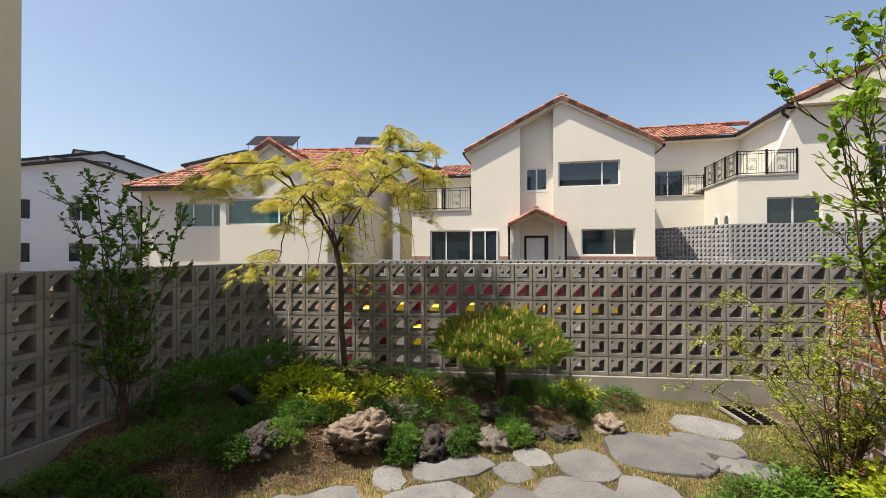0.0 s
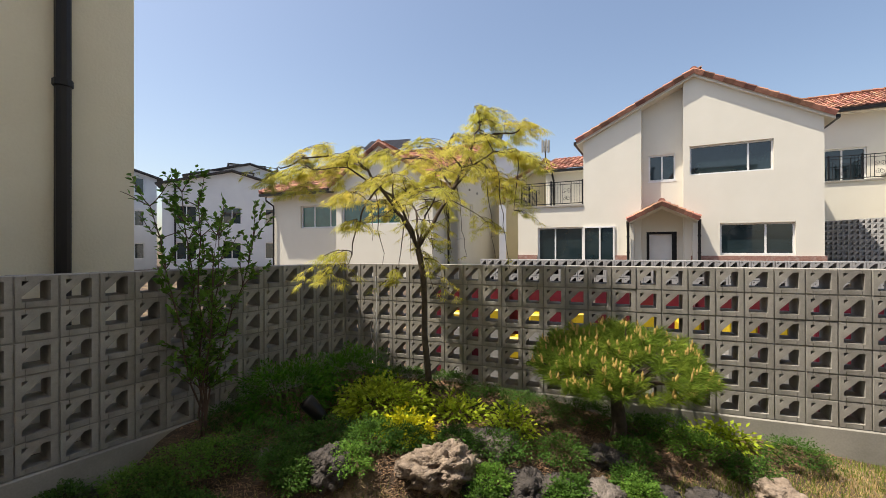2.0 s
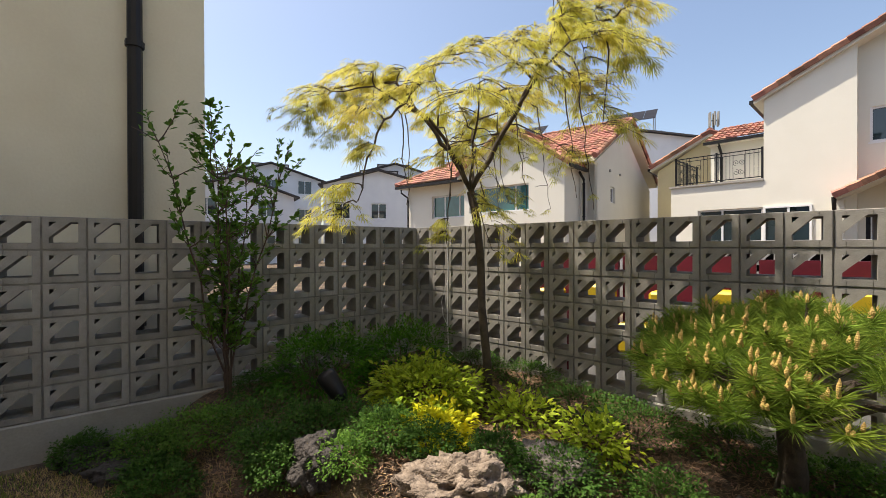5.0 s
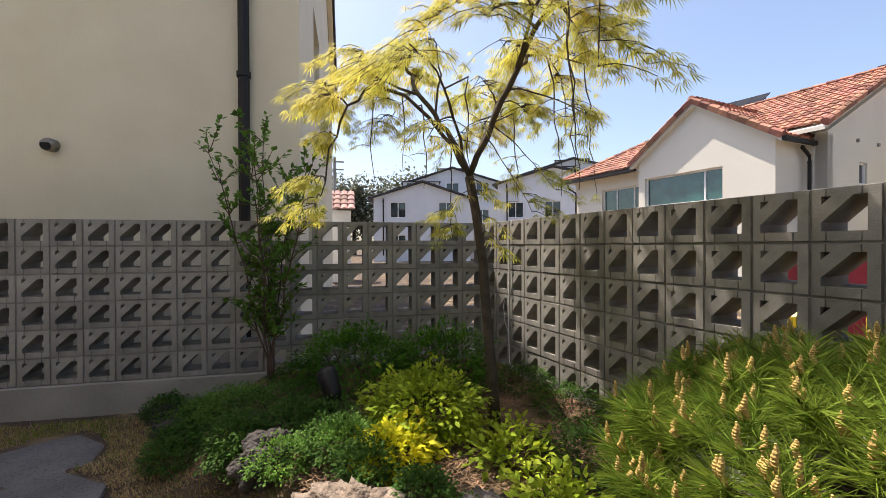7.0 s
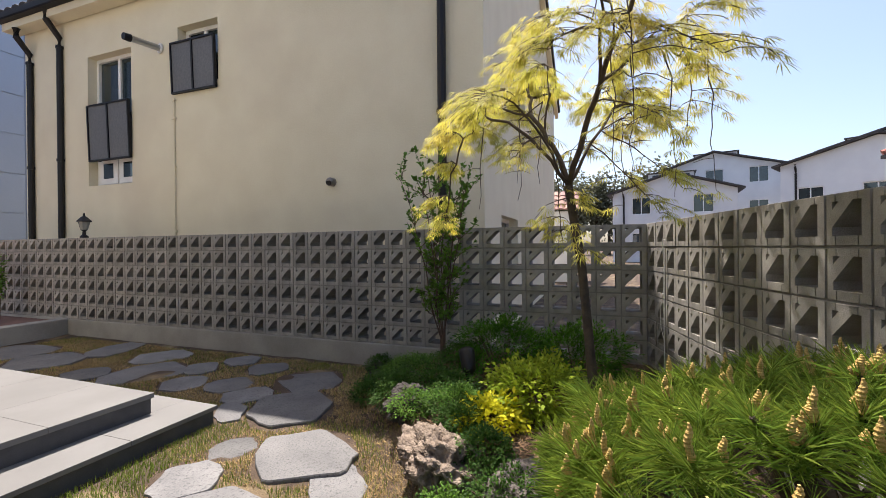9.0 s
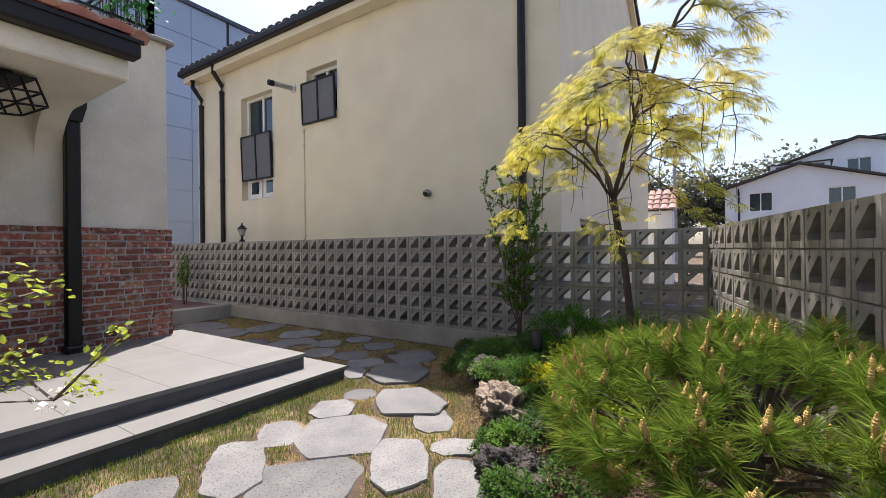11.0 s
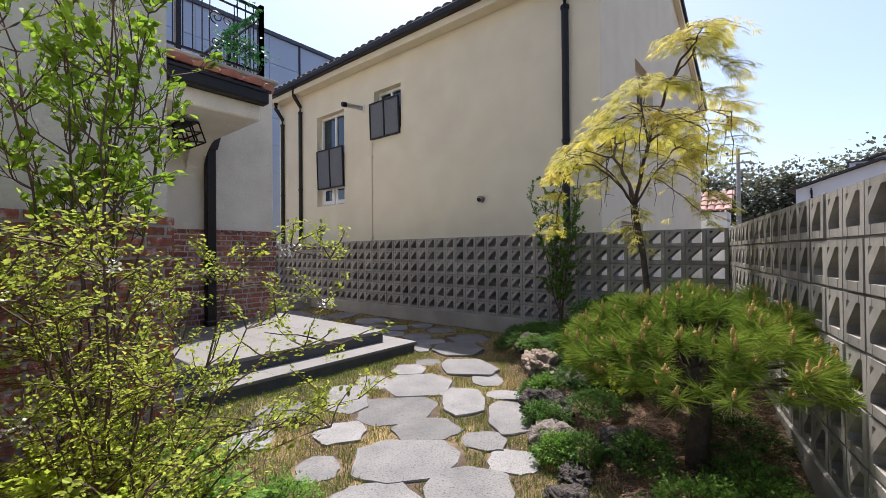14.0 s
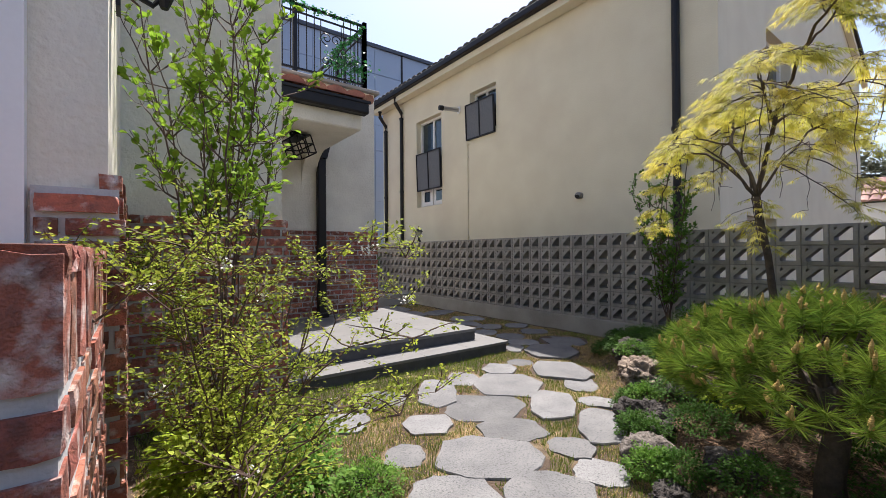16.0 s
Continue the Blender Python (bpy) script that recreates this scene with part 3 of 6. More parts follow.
for c in ((-0.12, -0.12), (0.12, -0.12), (0.12, 0.12), (-0.12, 0.12), (0, -0.12), (0, 0.12), (-0.12, 0), (0.12, 0)):
    part("cage_post", tube([(*c, -0.08), (*c, -0.3)], 0.009, 6), BLACK_IRON, lant)
part("top_plate", boxed(-0.125, 0.125, -0.125, 0.125, -0.085, -0.075), BLACK_IRON, lant)
dp = part("downpipe", boxed(3.04, 3.16, -5.41, -5.31, 0.3, 2.62, bevel=0.012), BLACK_PIPE, own, "square dark metal downpipe")
bm = bmesh.new()
prism(bm, [(3.04, 2.58), (3.16, 2.58), (3.2, 2.74), (3.2, 2.9), (3.0, 2.9), (3.0, 2.74)], -5.43, -5.27)
bmesh.ops.recalc_face_normals(bm, faces=bm.faces)
part("funnel", bm, BLACK_PIPE, dp)
part("shoe", boxed(3.02, 3.18, -5.41, -5.26, 0.272, 0.34, bevel=0.01), BLACK_PIPE, dp)
sconce = thing("wall_sconce", "black wall sconce lantern on stucco", "wall lamp", m=pose(5.362, -1.5, 2.29))
part("back_plate", boxed(-0.015, 0.0, -0.05, 0.05, -0.12, 0.1), BLACK_IRON, sconce)
part("arm", tube([(-0.015, 0, -0.02), (-0.12, 0, -0.06), (-0.16, 0, 0.0)], 0.012, 8), BLACK_IRON, sconce)
part("body", tube([(-0.16, 0, -0.06), (-0.16, 0, -0.02), (-0.16, 0, 0.04), (-0.16, 0, 0.2)], [0.015, 0.03, 0.06, 0.09], 8), BLACK_IRON, sconce)


def spiral(cx, cz, r, turns, start, mirror=1, steps=26):
    return [(cx + mirror * r * (1 - 0.85 * i / steps) * math.cos(start + turns * math.tau * i / steps), 0, cz + r * (1 - 0.85 * i / steps) * math.sin(start + turns * math.tau * i / steps)) for i in range(steps + 1)]


def railing(name, m, length, height=1.0, gap=0.115, scroll=True, group="iron railings"):
    """A wrought iron rail along local x, with bars and a scroll panel in the middle of each 1.1 m bay."""
    ra = thing(name, "black wrought iron balcony railing with scrolls", "railing", group, m=m)
    part("top_rail", boxed(0, length, -0.02, 0.02, height - 0.03, height), BLACK_IRON, ra)
    part("mid_rail", boxed(0, length, -0.012, 0.012, height - 0.14, height - 0.12), BLACK_IRON, ra)
    part("bottom_rail", boxed(0, length, -0.015, 0.015, 0.08, 0.11), BLACK_IRON, ra)
    bays = max(1, round(length / 1.1))
    for b in range(bays + 1):
        x = length * b / bays
        part("post", boxed(x - 0.03, x + 0.03, -0.03, 0.03, 0.0, height + 0.04), BLACK_IRON, ra)
    n = int(length / gap)
    for i in range(1, n):
        x = length * i / n
        mid = min(abs(x - length * (b + 0.5) / bays) for b in range(bays))
        if scroll and mid < 0.17:
            continue
        part("bar", tube([(x, 0, 0.1), (x, 0, height - 0.02)], 0.008, 6), BLACK_IRON, ra)
    if scroll:
        for b in range(bays):
            c = length * (b + 0.5) / bays
            bm = bmesh.new()
            for sx in (-1, 1):
                for z, st in ((0.32, 0.5), (0.66, -0.5)):
                    tube(spiral(c + sx * 0.075, z, 0.1, 1.5, st * math.pi, sx), 0.008, 5, bm)
                tube([(c + sx * 0.16, 0, 0.12), (c + sx * 0.17, 0, 0.5), (c + sx * 0.16, 0, height - 0.14)], 0.008, 5, bm)
            part("scroll", bm, BLACK_IRON, ra)
    return ra


railing("balcony_railing", pose(2.33, -5.5, 3.79), 2.2, 1.05)
railing("balcony_railing", pose(2.33, -5.5, 3.79, 0, 0, -90), 2.2, 1.05)

BRICK_ME = []
for k in range(4):
    bm = bmesh.new()
    box(bm, -0.5, 0.5, -0.5, 0.5, -0.5, 0.5)
    rng = random.Random(40 + k)
    bmesh.ops.subdivide_edges(bm, edges=bm.edges, cuts=1, use_grid_fill=True)
    for v in bm.verts:
        corner = sum(abs(c) > 0.49 for c in v.co)
        v.co *= 1 - 0.035 * (corner == 3) * rng.random() * 2
        v.co += Vector((rng.uniform(-0.012, 0.012), rng.uniform(-0.025, 0.025), rng.uniform(-0.025, 0.025)))
    BRICK_ME.append(mesh_from("brick", bm, BRICK))


def brick_face(parent, origin, along, out, width, z0, z1, seed, length=0.2, course=0.074, soldier=0.0, gap=0.016):
    """Bricks in running bond over a mortar bed, on a wall face; soldier: height of an upright top course."""
    o, a, n = Vector(origin), Vector(along), Vector(out)
    rng = random.Random(seed)
    rot = Matrix((a, n, Vector((0, 0, 1)))).transposed().to_euler()
    top = z1 - soldier
    rows = int(round((top - z0) / course))
    for r in range(rows):
        x = -rng.choice((0.0, 0.5)) * length if r % 2 else 0.0
        x = -0.5 * length if r % 2 else 0.0
        while x < width - 0.01:
            l = length * rng.uniform(0.85, 1.12)
            x0, x1 = max(0.0, x), min(width, x + l)
            if x1 - x0 > 0.04:
                b = new("brick", rng.choice(BRICK_ME))
                b.parent = parent
                z = z0 + (r + 0.5) * course
                b.matrix_local = Matrix.LocRotScale(o + a * ((x0 + x1) / 2) + n * (rng.uniform(-0.004, 0.004) - 0.02) + Vector((0, 0, z)), rot, (x1 - x0 - gap, 0.06, course - gap + rng.uniform(-0.004, 0.002)))
            x += l
    if soldier:
        k = max(1, round(width / 0.1))
        for i in range(k):
            b = new("brick", rng.choice(BRICK_ME))
            b.parent = parent
            b.matrix_local = Matrix.LocRotScale(o + a * ((i + 0.5) * width / k) + n * (rng.uniform(-0.004, 0.005) - 0.02) + Vector((0, 0, top + soldier / 2)), rot, (width / k - gap * 1.1, 0.06, soldier - 0.02))


base = thing("brick_base", "reclaimed red brick base course with pale mortar", "brick wall", kind="structure")
part("mortar_bed", boxed(2.17, 4.31, -5.47, -5.425, 0.27, 1.5), BRICK_MORTAR, base)
part("mortar_bed", boxed(2.165, 2.185, -7.5, -5.43, 0.0, 1.5), BRICK_MORTAR, base)
part("mortar_bed", boxed(4.32, 5.36, -2.91, -2.875, 0.0, 1.47), BRICK_MORTAR, base)
part("mortar_bed", boxed(4.315, 4.335, -5.42, -2.88, 0.0, 1.47), BRICK_MORTAR, base)
part("mortar_bed", boxed(5.35, 5.37, -2.87, -1.18, 0.0, 1.47), BRICK_MORTAR, base)
part("mortar_bed", boxed(5.346, 5.56, -1.2, -1.175, 0.0, 1.42), BRICK_MORTAR, base)
brick_face(base, (4.3, -5.42, 0), (-1, 0, 0), (0, 1, 0), 2.15, 0.28, 1.53, 1)
brick_face(base, (5.36, -2.87, 0), (-1, 0, 0), (0, 1, 0), 1.06, 0.0, 1.49, 2)
brick_face(base, (5.345, -2.86, 0), (0, 1, 0), (-1, 0, 0), 1.69, 0.0, 1.46, 3)
brick_face(base, (5.56, -1.17, 0), (-1, 0, 0), (0, 1, 0), 0.24, 0.0, 1.44, 4)
brick_face(base, (4.31, -5.4, 0), (0, 1, 0), (-1, 0, 0), 2.52, 0.0, 1.49, 5)

low = thing("low_brick_wall", "low reclaimed brick garden wall with soldier course", "brick wall", kind="structure")
part("wall_core", boxed(5.387, 6.5, -1.15, -0.142, 0.0, 1.205), BRICK_MORTAR, low)
brick_face(low, (5.39, -1.15, 0), (0, 1, 0), (-1, 0, 0), 1.03, 0.0, 1.22, 6, course=0.085, soldier=0.2, gap=0.024)
brick_face(low, (6.5, -0.145, 0), (-1, 0, 0), (0, 1, 0), 1.035, 0.0, 1.22, 7, course=0.085, soldier=0.2, gap=0.024)
rng = random.Random(9)
for i in range(14):
    for j in range(5):
        b = new("brick", rng.choice(BRICK_ME))
        b.parent = low
        b.matrix_local = Matrix.LocRotScale((5.37 + 0.105 + j * 0.205, -1.13 + i * 0.0735, 1.2), Euler((0, 0, 0)), (0.195, 0.062, 0.04))

# ---- blue clad building down the side passage ----
blue = thing("clad_building", "blue-grey metal clad building with dark seams", "building")
part("shell", boxed(-16.0, 4.0, -24.0, -16.03, 0, 10.3), CLAD, blue)
for i in range(14):
    for j in range(9):
        part("panel", boxed(-15.9 + i * 1.4, -15.9 + i * 1.4 + 1.37, -16.03, -16.0, 0.1 + j * 1.13, 0.1 + j * 1.13 + 1.1), CLAD, blue)
for i in range(0, 15, 2):
    part("seam_strip", boxed(-15.94 + i * 1.4, -15.90 + i * 1.4 + 0.04, -16.02, -15.97, 0.1, 10.3), BLACK_PIPE, blue)
part("coping", boxed(-16.1, 4.1, -24.1, -15.93, 10.3, 10.45), mat("dark_coping", (0.06, 0.07, 0.09), (0.05, 0.06, 0.08), 0.4, 3, 30, 0.05), blue)


# ---- houses across ----
def gable_roof(parent, u0, u1, ur, ze0, ze1, zr, y0, y1, over=0.35, depth_tiles=True):
    """Two tiled slopes with the ridge along local y at ur, verge tiles on the front gable and eave boards."""
    for ue, ze, sgn in ((u0, ze0, -1), (u1, ze1, 1)):
        k = (zr - ze) / abs(ur - ue)
        ex, ez = ue + sgn * 0.25, ze - 0.25 * k
        bm = bmesh.new()
        prism(bm, [(ex, ez), (ur, zr), (ur, zr + 0.16), (ex, ez + 0.16)], y0 - over, y1)
        bmesh.ops.recalc_face_normals(bm, faces=bm.faces)
        part("roof_slope", bm, STUCCO_FAR, parent)
        ln = math.hypot(ur - ex, zr - ez)
        n = int((y1 - y0 + over) / 0.24)
        org = (ex, y0 - over, ez + 0.16)
        tile_field(parent, org, (0, 1, 0), (ur - ex, 0, zr - ez), n, int(ln / 0.36) + 1)
        cap_tiles(parent, (ex - sgn * -0.02, y0 - over, ez + 0.17), (ur, y0 - over, zr + 0.19), 0.36, 0.12)
        part("gutter", boxed(min(ex, ex + sgn * 0.12), max(ex, ex + sgn * 0.12), y0 - over, y1, ez + 0.02, ez + 0.14), BLACK_PIPE, parent)
    cap_tiles(parent, (ur, y0 - over - 0.05, zr + 0.2), (ur, y1, zr + 0.2), 0.4, 0.14)


# central house
ch = thing("gabled_house", "cream stucco gabled house with terracotta roof tiles", "house", "houses across", m=pose(3, 15, 0, 0, 0, 5))


def roof_c(u):
    return 8.12 + (u * 2.02 / 4.0 if u < 0 else -u * 2.07 / 3.78)


part("front_wall", wall_with_holes(-4.0, -1.79, 0, roof_c, [], 0, 0.3), STUCCO_FAR, ch)
part("recess_wall", wall_with_holes(-1.79, -0.34, 0, roof_c, [(-1.54, -0.59, 4.33, 5.37), (-1.62, -0.55, 0.0, 2.3)], 0.45, 0.7), STUCCO_FAR, ch)
part("front_wall", wall_with_holes(-0.34, 3.78, 0, roof_c, [(-0.13, 2.42, 4.4, 5.5), (0.83, 3.02, 1.4, 2.55)], 0, 0.3, (0,)), STUCCO_FAR, ch)
part("cheek", boxed(-2.0, -1.79, 0.3, 0.7, 0, 7.0), STUCCO_FAR, ch)
part("cheek", boxed(-0.34, -0.14, 0.3, 0.7, 0, 7.6), STUCCO_FAR, ch)
part("side_wall", boxed(3.48, 3.78, 0.3, 9, 0, 6.1), STUCCO_FAR, ch)
part("side_wall", boxed(-4.0, -3.7, 0.3, 9, 0, 6.15), STUCCO_FAR, ch)
part("rear_wall", boxed(-3.7, 3.48, 8.7, 9, 0, 6.1), STUCCO_FAR, ch)
part("upper_floor", boxed(-3.7, 3.48, 0.75, 8.7, 3.0, 3.2), CONCRETE, ch)
gable_roof(ch, -4.0, 3.78, 0.0, 6.12, 6.05, 8.1, 0, 9, 0.15)
window(ch, -0.13, 2.42, 4.4, 5.5, 0.12, (1.7,))
window(ch, -1.54, -0.59, 4.33, 5.37, 0.5, (-1.06,))
window(ch, 0.83, 3.02, 1.4, 2.55, 0.12, (2.2,))
part("door_leaf", boxed(-1.52, -0.72, 0.55, 0.6, 0.0, 2.2), WHITE_FRAME, ch, "front door wrapped in pale protective sheet")
part("door_frame", boxed(-1.62, -1.52, 0.48, 0.62, 0, 2.3), BLACK_IRON, ch)
part("door_frame", boxed(-0.72, -0.55, 0.48, 0.62, 0, 2.3), BLACK_IRON, ch)
part("door_frame", boxed(-1.52, -0.72, 0.48, 0.62, 2.2, 2.3), BLACK_IRON, ch)
# little gabled porch
for sgn in (-1, 1):
    bm = bmesh.new()
    ua, ub = (-2.2, -1.07) if sgn < 0 else (-1.07, 0.1)
    za, zb = (2.62, 3.2) if sgn < 0 else (3.2, 2.62)
    prism(bm, [(ua, za), (ub, zb), (ub, zb + 0.1), (ua, za + 0.1)], -0.75, 0.45)
    bmesh.ops.recalc_face_normals(bm, faces=bm.faces)
    part("porch_slope", bm, STUCCO_FAR, ch)
    e = -2.25 if sgn < 0 else 0.15
    cap_tiles(ch, (e, -0.75, 2.72), (-1.07, -0.75, 3.33), 0.3, 0.12)
    tile_field(ch, (e, -0.75, 2.68), (0, 1, 0), (-1.07 - e, 0, 0.6), 5, 4)
    part("porch_side", boxed(e + 0.1 * -sgn - 0.1, e + 0.1 * -sgn + 0.1, -0.3, 0.0, 0, 2.6), STUCCO_FAR, ch)
    downpipe(ch, e, -0.42, 2.7, 0.2, (0.0, -0.1), 0.05)
cap_tiles(ch, (-1.07, -0.8, 3.36), (-1.07, 0.45, 3.36), 0.4, 0.14)
# lower left wing with balcony
part("wing_wall", wall_with_holes(-6.85, -4.0, 0, lambda u: 3.45, [(-5.95, -4.02, 0.6, 2.56)], 0.02, 0.3), STUCCO_FAR, ch)
part("wing_wall", boxed(-4.0, -2.76, -0.012, 0.0, 0.3, 0.31), STUCCO_FAR, ch)
window(ch, -5.95, -4.02, 0.6, 2.56, 0.12, (-5.2,))
window(ch, -4.0, -2.78, 0.9, 2.56, -0.05, (-3.35,))
part("wing_slab", boxed(-6.9, -4.0, -0.04, 3.0, 3.45, 3.52), CONCRETE, ch)
part("wing_upper", boxed(-6.3, -4.0, 3.0, 3.3, 3.5, 5.45), STUCCO_FAR, ch)
part("wing_side", boxed(-6.85, -6.6, 0.3, 8, 0, 3.45), STUCCO_FAR, ch)
part("wing_roof", boxed(-6.4, -4.0, 2.7, 6.0, 5.45, 5.55), STUCCO_FAR, ch)
tile_field(ch, (-6.4, 2.6, 5.56), (1, 0, 0), (0, 3.0, 1.2), 10, 8)
part("gutter", boxed(-6.45, -4.0, 2.5, 2.62, 5.45, 5.56), BLACK_PIPE, ch)
downpipe(ch, -5.9, 2.95, 5.5, 3.5, (0, -0.35), 0.05)
cr = railing("balcony_railing", pose(3, 15, 0, 0, 0, 5) @ pose(-6.7, 0.1, 3.5), 2.65, 1.05)
cr = railing("balcony_railing", pose(3, 15, 0, 0, 0, 5) @ pose(-6.7, 0.1, 3.5, 0, 0, 90), 2.5, 1.05)
part("brick_band", boxed(-0.1, 3.83, -0.06, -0.002, 0.0, 1.36), mat("distant_brick", (0.36, 0.2, 0.16), (0.25, 0.14, 0.11), 0.9, 22, 120, 0.6, stain=(0.5, 0.42, 0.38), stain_scale=8), ch, "reclaimed brick plinth band")
part("brick_band", boxed(-2.75, -2.3, -0.06, -0.002, 0.0, 1.36), bpy.data.materials["distant_brick"], ch)
part("brick_band", boxed(-6.85, -5.97, -0.06, 0.01, 0.0, 1.36), bpy.data.materials["distant_brick"], ch)

# left house
lh = thing("low_gabled_house", "cream stucco house with mottled terracotta roof", "house", "houses across", m=pose(-6.2, 11, 0, 0, 0, 12.5))


def roof_l(u):
    return 6.0 - abs(u + 2.4) * 0.66


part("bay_front", wall_with_holes(-4.7, 0, 0, roof_l, [(-4.42, -1.5, 2.72, 3.82)], 0, 0.3, (-2.4,)), STUCCO_FAR, lh)
window(lh, -4.42, -1.5, 2.72, 3.82, 0.12, (-2.15,), TEAL_GLASS)
part("bay_side", boxed(-0.3, 0, 0.3, 1.9, 0, 4.4), STUCCO_FAR, lh)
part("main_front", wall_with_holes(-8.8, -4.7, 0, lambda u: 4.3, [(-7.15, -4.98, 2.66, 3.74)], 0.6, 0.9), STUCCO_FAR, lh)
window(lh, -7.15, -4.98, 2.66, 3.74, 0.72, (-6.4, -5.5), TEAL_GLASS)
part("left_side", boxed(-8.8, -8.5, 0.9, 8.5, 0, 4.3), STUCCO_FAR, lh)
# gable end towards the path, seen past the bay
ge = wall_with_holes(1.0, 9.6, 0, lambda u: 4.6 + (u - 1.0 if u < 5.0 else 9.0 - u) * 0.5, [(2.95, 3.5, 3.15, 3.85)], 0, 0.3, (5.0,))
gob = part("gable_end", ge, STUCCO_FAR, lh)
gob.matrix_local = pose(0.6, 0.5, 0, 0, 0, 90)
hold = new("window_end")
hold.parent = lh
hold.matrix_local = pose(0.52, 0.5, 0, 0, 0, 90)
window(hold, 2.95, 3.5, 3.15, 3.85, 0.0, ())
part("return_wall", boxed(0.0, 0.6, 1.5, 1.8, 0, 4.5), STUCCO_FAR, lh)
# main roof, ridge along the front, and the bay roof
slope_l = Vector((0, 5.4, 2.74)).normalized()
verts = [(-9.1, 0.1, 4.22), (-4.7, 0.1, 4.22), (-4.7, 0.62, 4.48), (0.9, 0.62, 4.48), (0.9, 5.5, 6.96), (-6.2, 5.5, 6.96), (0.9, 10.4, 4.5), (-9.1, 10.4, 4.5)]
verts += [(x, y, z + 0.12) for x, y, z in verts]
array_part("roof_deck", verts, [(0, 1, 2, 3, 4, 5), (5, 4, 6, 7), (0, 5, 7), (8, 13, 12, 11, 10, 9), (13, 15, 14, 12), (8, 15, 13), (0, 8, 9, 1), (1, 9, 10, 2), (2, 10, 11, 3), (3, 11, 12, 4), (4, 12, 14, 6), (6, 14, 15, 7), (7, 15, 8, 0)], STUCCO_FAR, lh)
tile_field(lh, (-9.1, 0.06, 4.36), (1, 0, 0), slope_l, 41, 17, keep=lambda p, q: p > q * 0.48 and (p < 4.5 or q > 0.6))
cap_tiles(lh, (-6.2, 5.5, 7.14), (0.95, 5.5, 7.14), 0.4, 0.14)
cap_tiles(lh, (-9.15, 0.05, 4.4), (-6.2, 5.5, 7.14), 0.4, 0.13)
cap_tiles(lh, (0.92, 0.6, 4.66), (0.92, 5.5, 7.14), 0.36, 0.12)
cap_tiles(lh, (0.92, 10.4, 4.66), (0.92, 5.5, 7.14), 0.36, 0.12)
part("gutter", boxed(-9.15, -4.9, -0.02, 0.12, 4.22, 4.34), BLACK_PIPE, lh)
gable_roof(lh, -4.7, 0.0, -2.4, 4.44, 4.38, 6.0, 0, 3.4, 0.2)
downpipe(lh, 0.2, 1.42, 4.35, 0.5, (-0.05, -0.3), 0.05)
downpipe(lh, -8.7, 0.5, 4.2, 0.5, (-0.2, -0.3), 0.04)
for u in (2.0, 3.4):
    part("wall_vent", tube([(0.6, 1.3 + u, 4.5), (0.66, 1.3 + u, 4.5)], 0.06, 10), CONCRETE, lh)
# yellow wing behind it
yw = thing("yellow_wing_house", "pale yellow stucco house with red tile roof", "house", "houses across", m=pose(-6.0, 18.5, 0, 0, 0, 12.5))
part("front_wall", wall_with_holes(-0.2, 4.2, 0, lambda u: 5.0 + (2.0 - abs(u - 2.0)) * 0.6, [(2.8, 3.5, 2.2, 3.6)], 0, 0.3, (2.0,)), mat("yellow_stucco", (0.72, 0.62, 0.38), (0.66, 0.56, 0.33), 0.92, 1.5, 40, 0.3), yw)
part("side_wall", boxed(-0.2, 0.1, 0.3, 5, 0, 5.0), bpy.data.materials["yellow_stucco"], yw)
window(yw, 2.8, 3.5, 2.2, 3.6, 0.1, (3.1,))
gable_roof(yw, -0.2, 4.2, 2.0, 5.0, 5.0, 6.2, 0, 5)

# right house
rh = thing("corner_house", "cream stucco house with balcony and arched niches", "house", "houses across", m=pose(12, 17, 0, 0, 0, 5))
part("front_wall", wall_with_holes(-1.8, 9.0, 0, lambda u: 4.75 if u < 0.4 else 7.6, [(-0.7, 1.32, 2.0, 3.86), (2.9, 4.2, 4.6, 5.9)], 0, 0.3, (0.4,)), STUCCO_FAR, rh)
window(rh, -0.7, 1.32, 2.0, 3.86, 0.12, (0.3,))
window(rh, 2.9, 4.2, 4.6, 5.9, 0.12, (3.5,))
part("corner_block", boxed(0.4, 0.7, 0.3, 5.0, 4.0, 7.6), STUCCO_FAR, rh)
part("left_face", boxed(-1.8, -1.5, 0.3, 3.6, 0, 4.75), STUCCO_FAR, rh)
for y in (1.0, 2.1):
    bm = bmesh.new()
    prism(bm, [(-0.28, 2.4), (0.28, 2.4), (0.28, 3.0)] + [(0.28 * math.cos(a * math.pi / 8), 3.0 + 0.28 * math.sin(a * math.pi / 8)) for a in range(1, 8)] + [(-0.28, 3.0)], -0.03, 0.02)
    bmesh.ops.recalc_face_normals(bm, faces=bm.faces)
    w = part("arched_window", bm, WHITE_FRAME, rh)
    w.matrix_local = pose(-1.8, y, 0, 0, 0, -90)
    bm = bmesh.new()
    prism(bm, [(-0.2, 2.48), (0.2, 2.48), (0.2, 3.0)] + [(0.2 * math.cos(a * math.pi / 8), 3.0 + 0.2 * math.sin(a * math.pi / 8)) for a in range(1, 8)] + [(-0.2, 3.0)], -0.036, -0.031)
    bmesh.ops.recalc_face_normals(bm, faces=bm.faces)
    part("pane", bm, GLASS, w)
part("back_block", boxed(-5.0, -1.5, 3.6, 9, 0, 4.4), STUCCO_FAR, rh)
part("upper_back", wall_with_holes(-4.9, 0.4, 4.4, lambda u: 7.55, [(-3.9, -2.3, 4.6, 6.05)], 5.0, 5.3), STUCCO_FAR, rh)
window(rh, -3.9, -2.3, 4.6, 6.05, 5.1, (-3.1,))
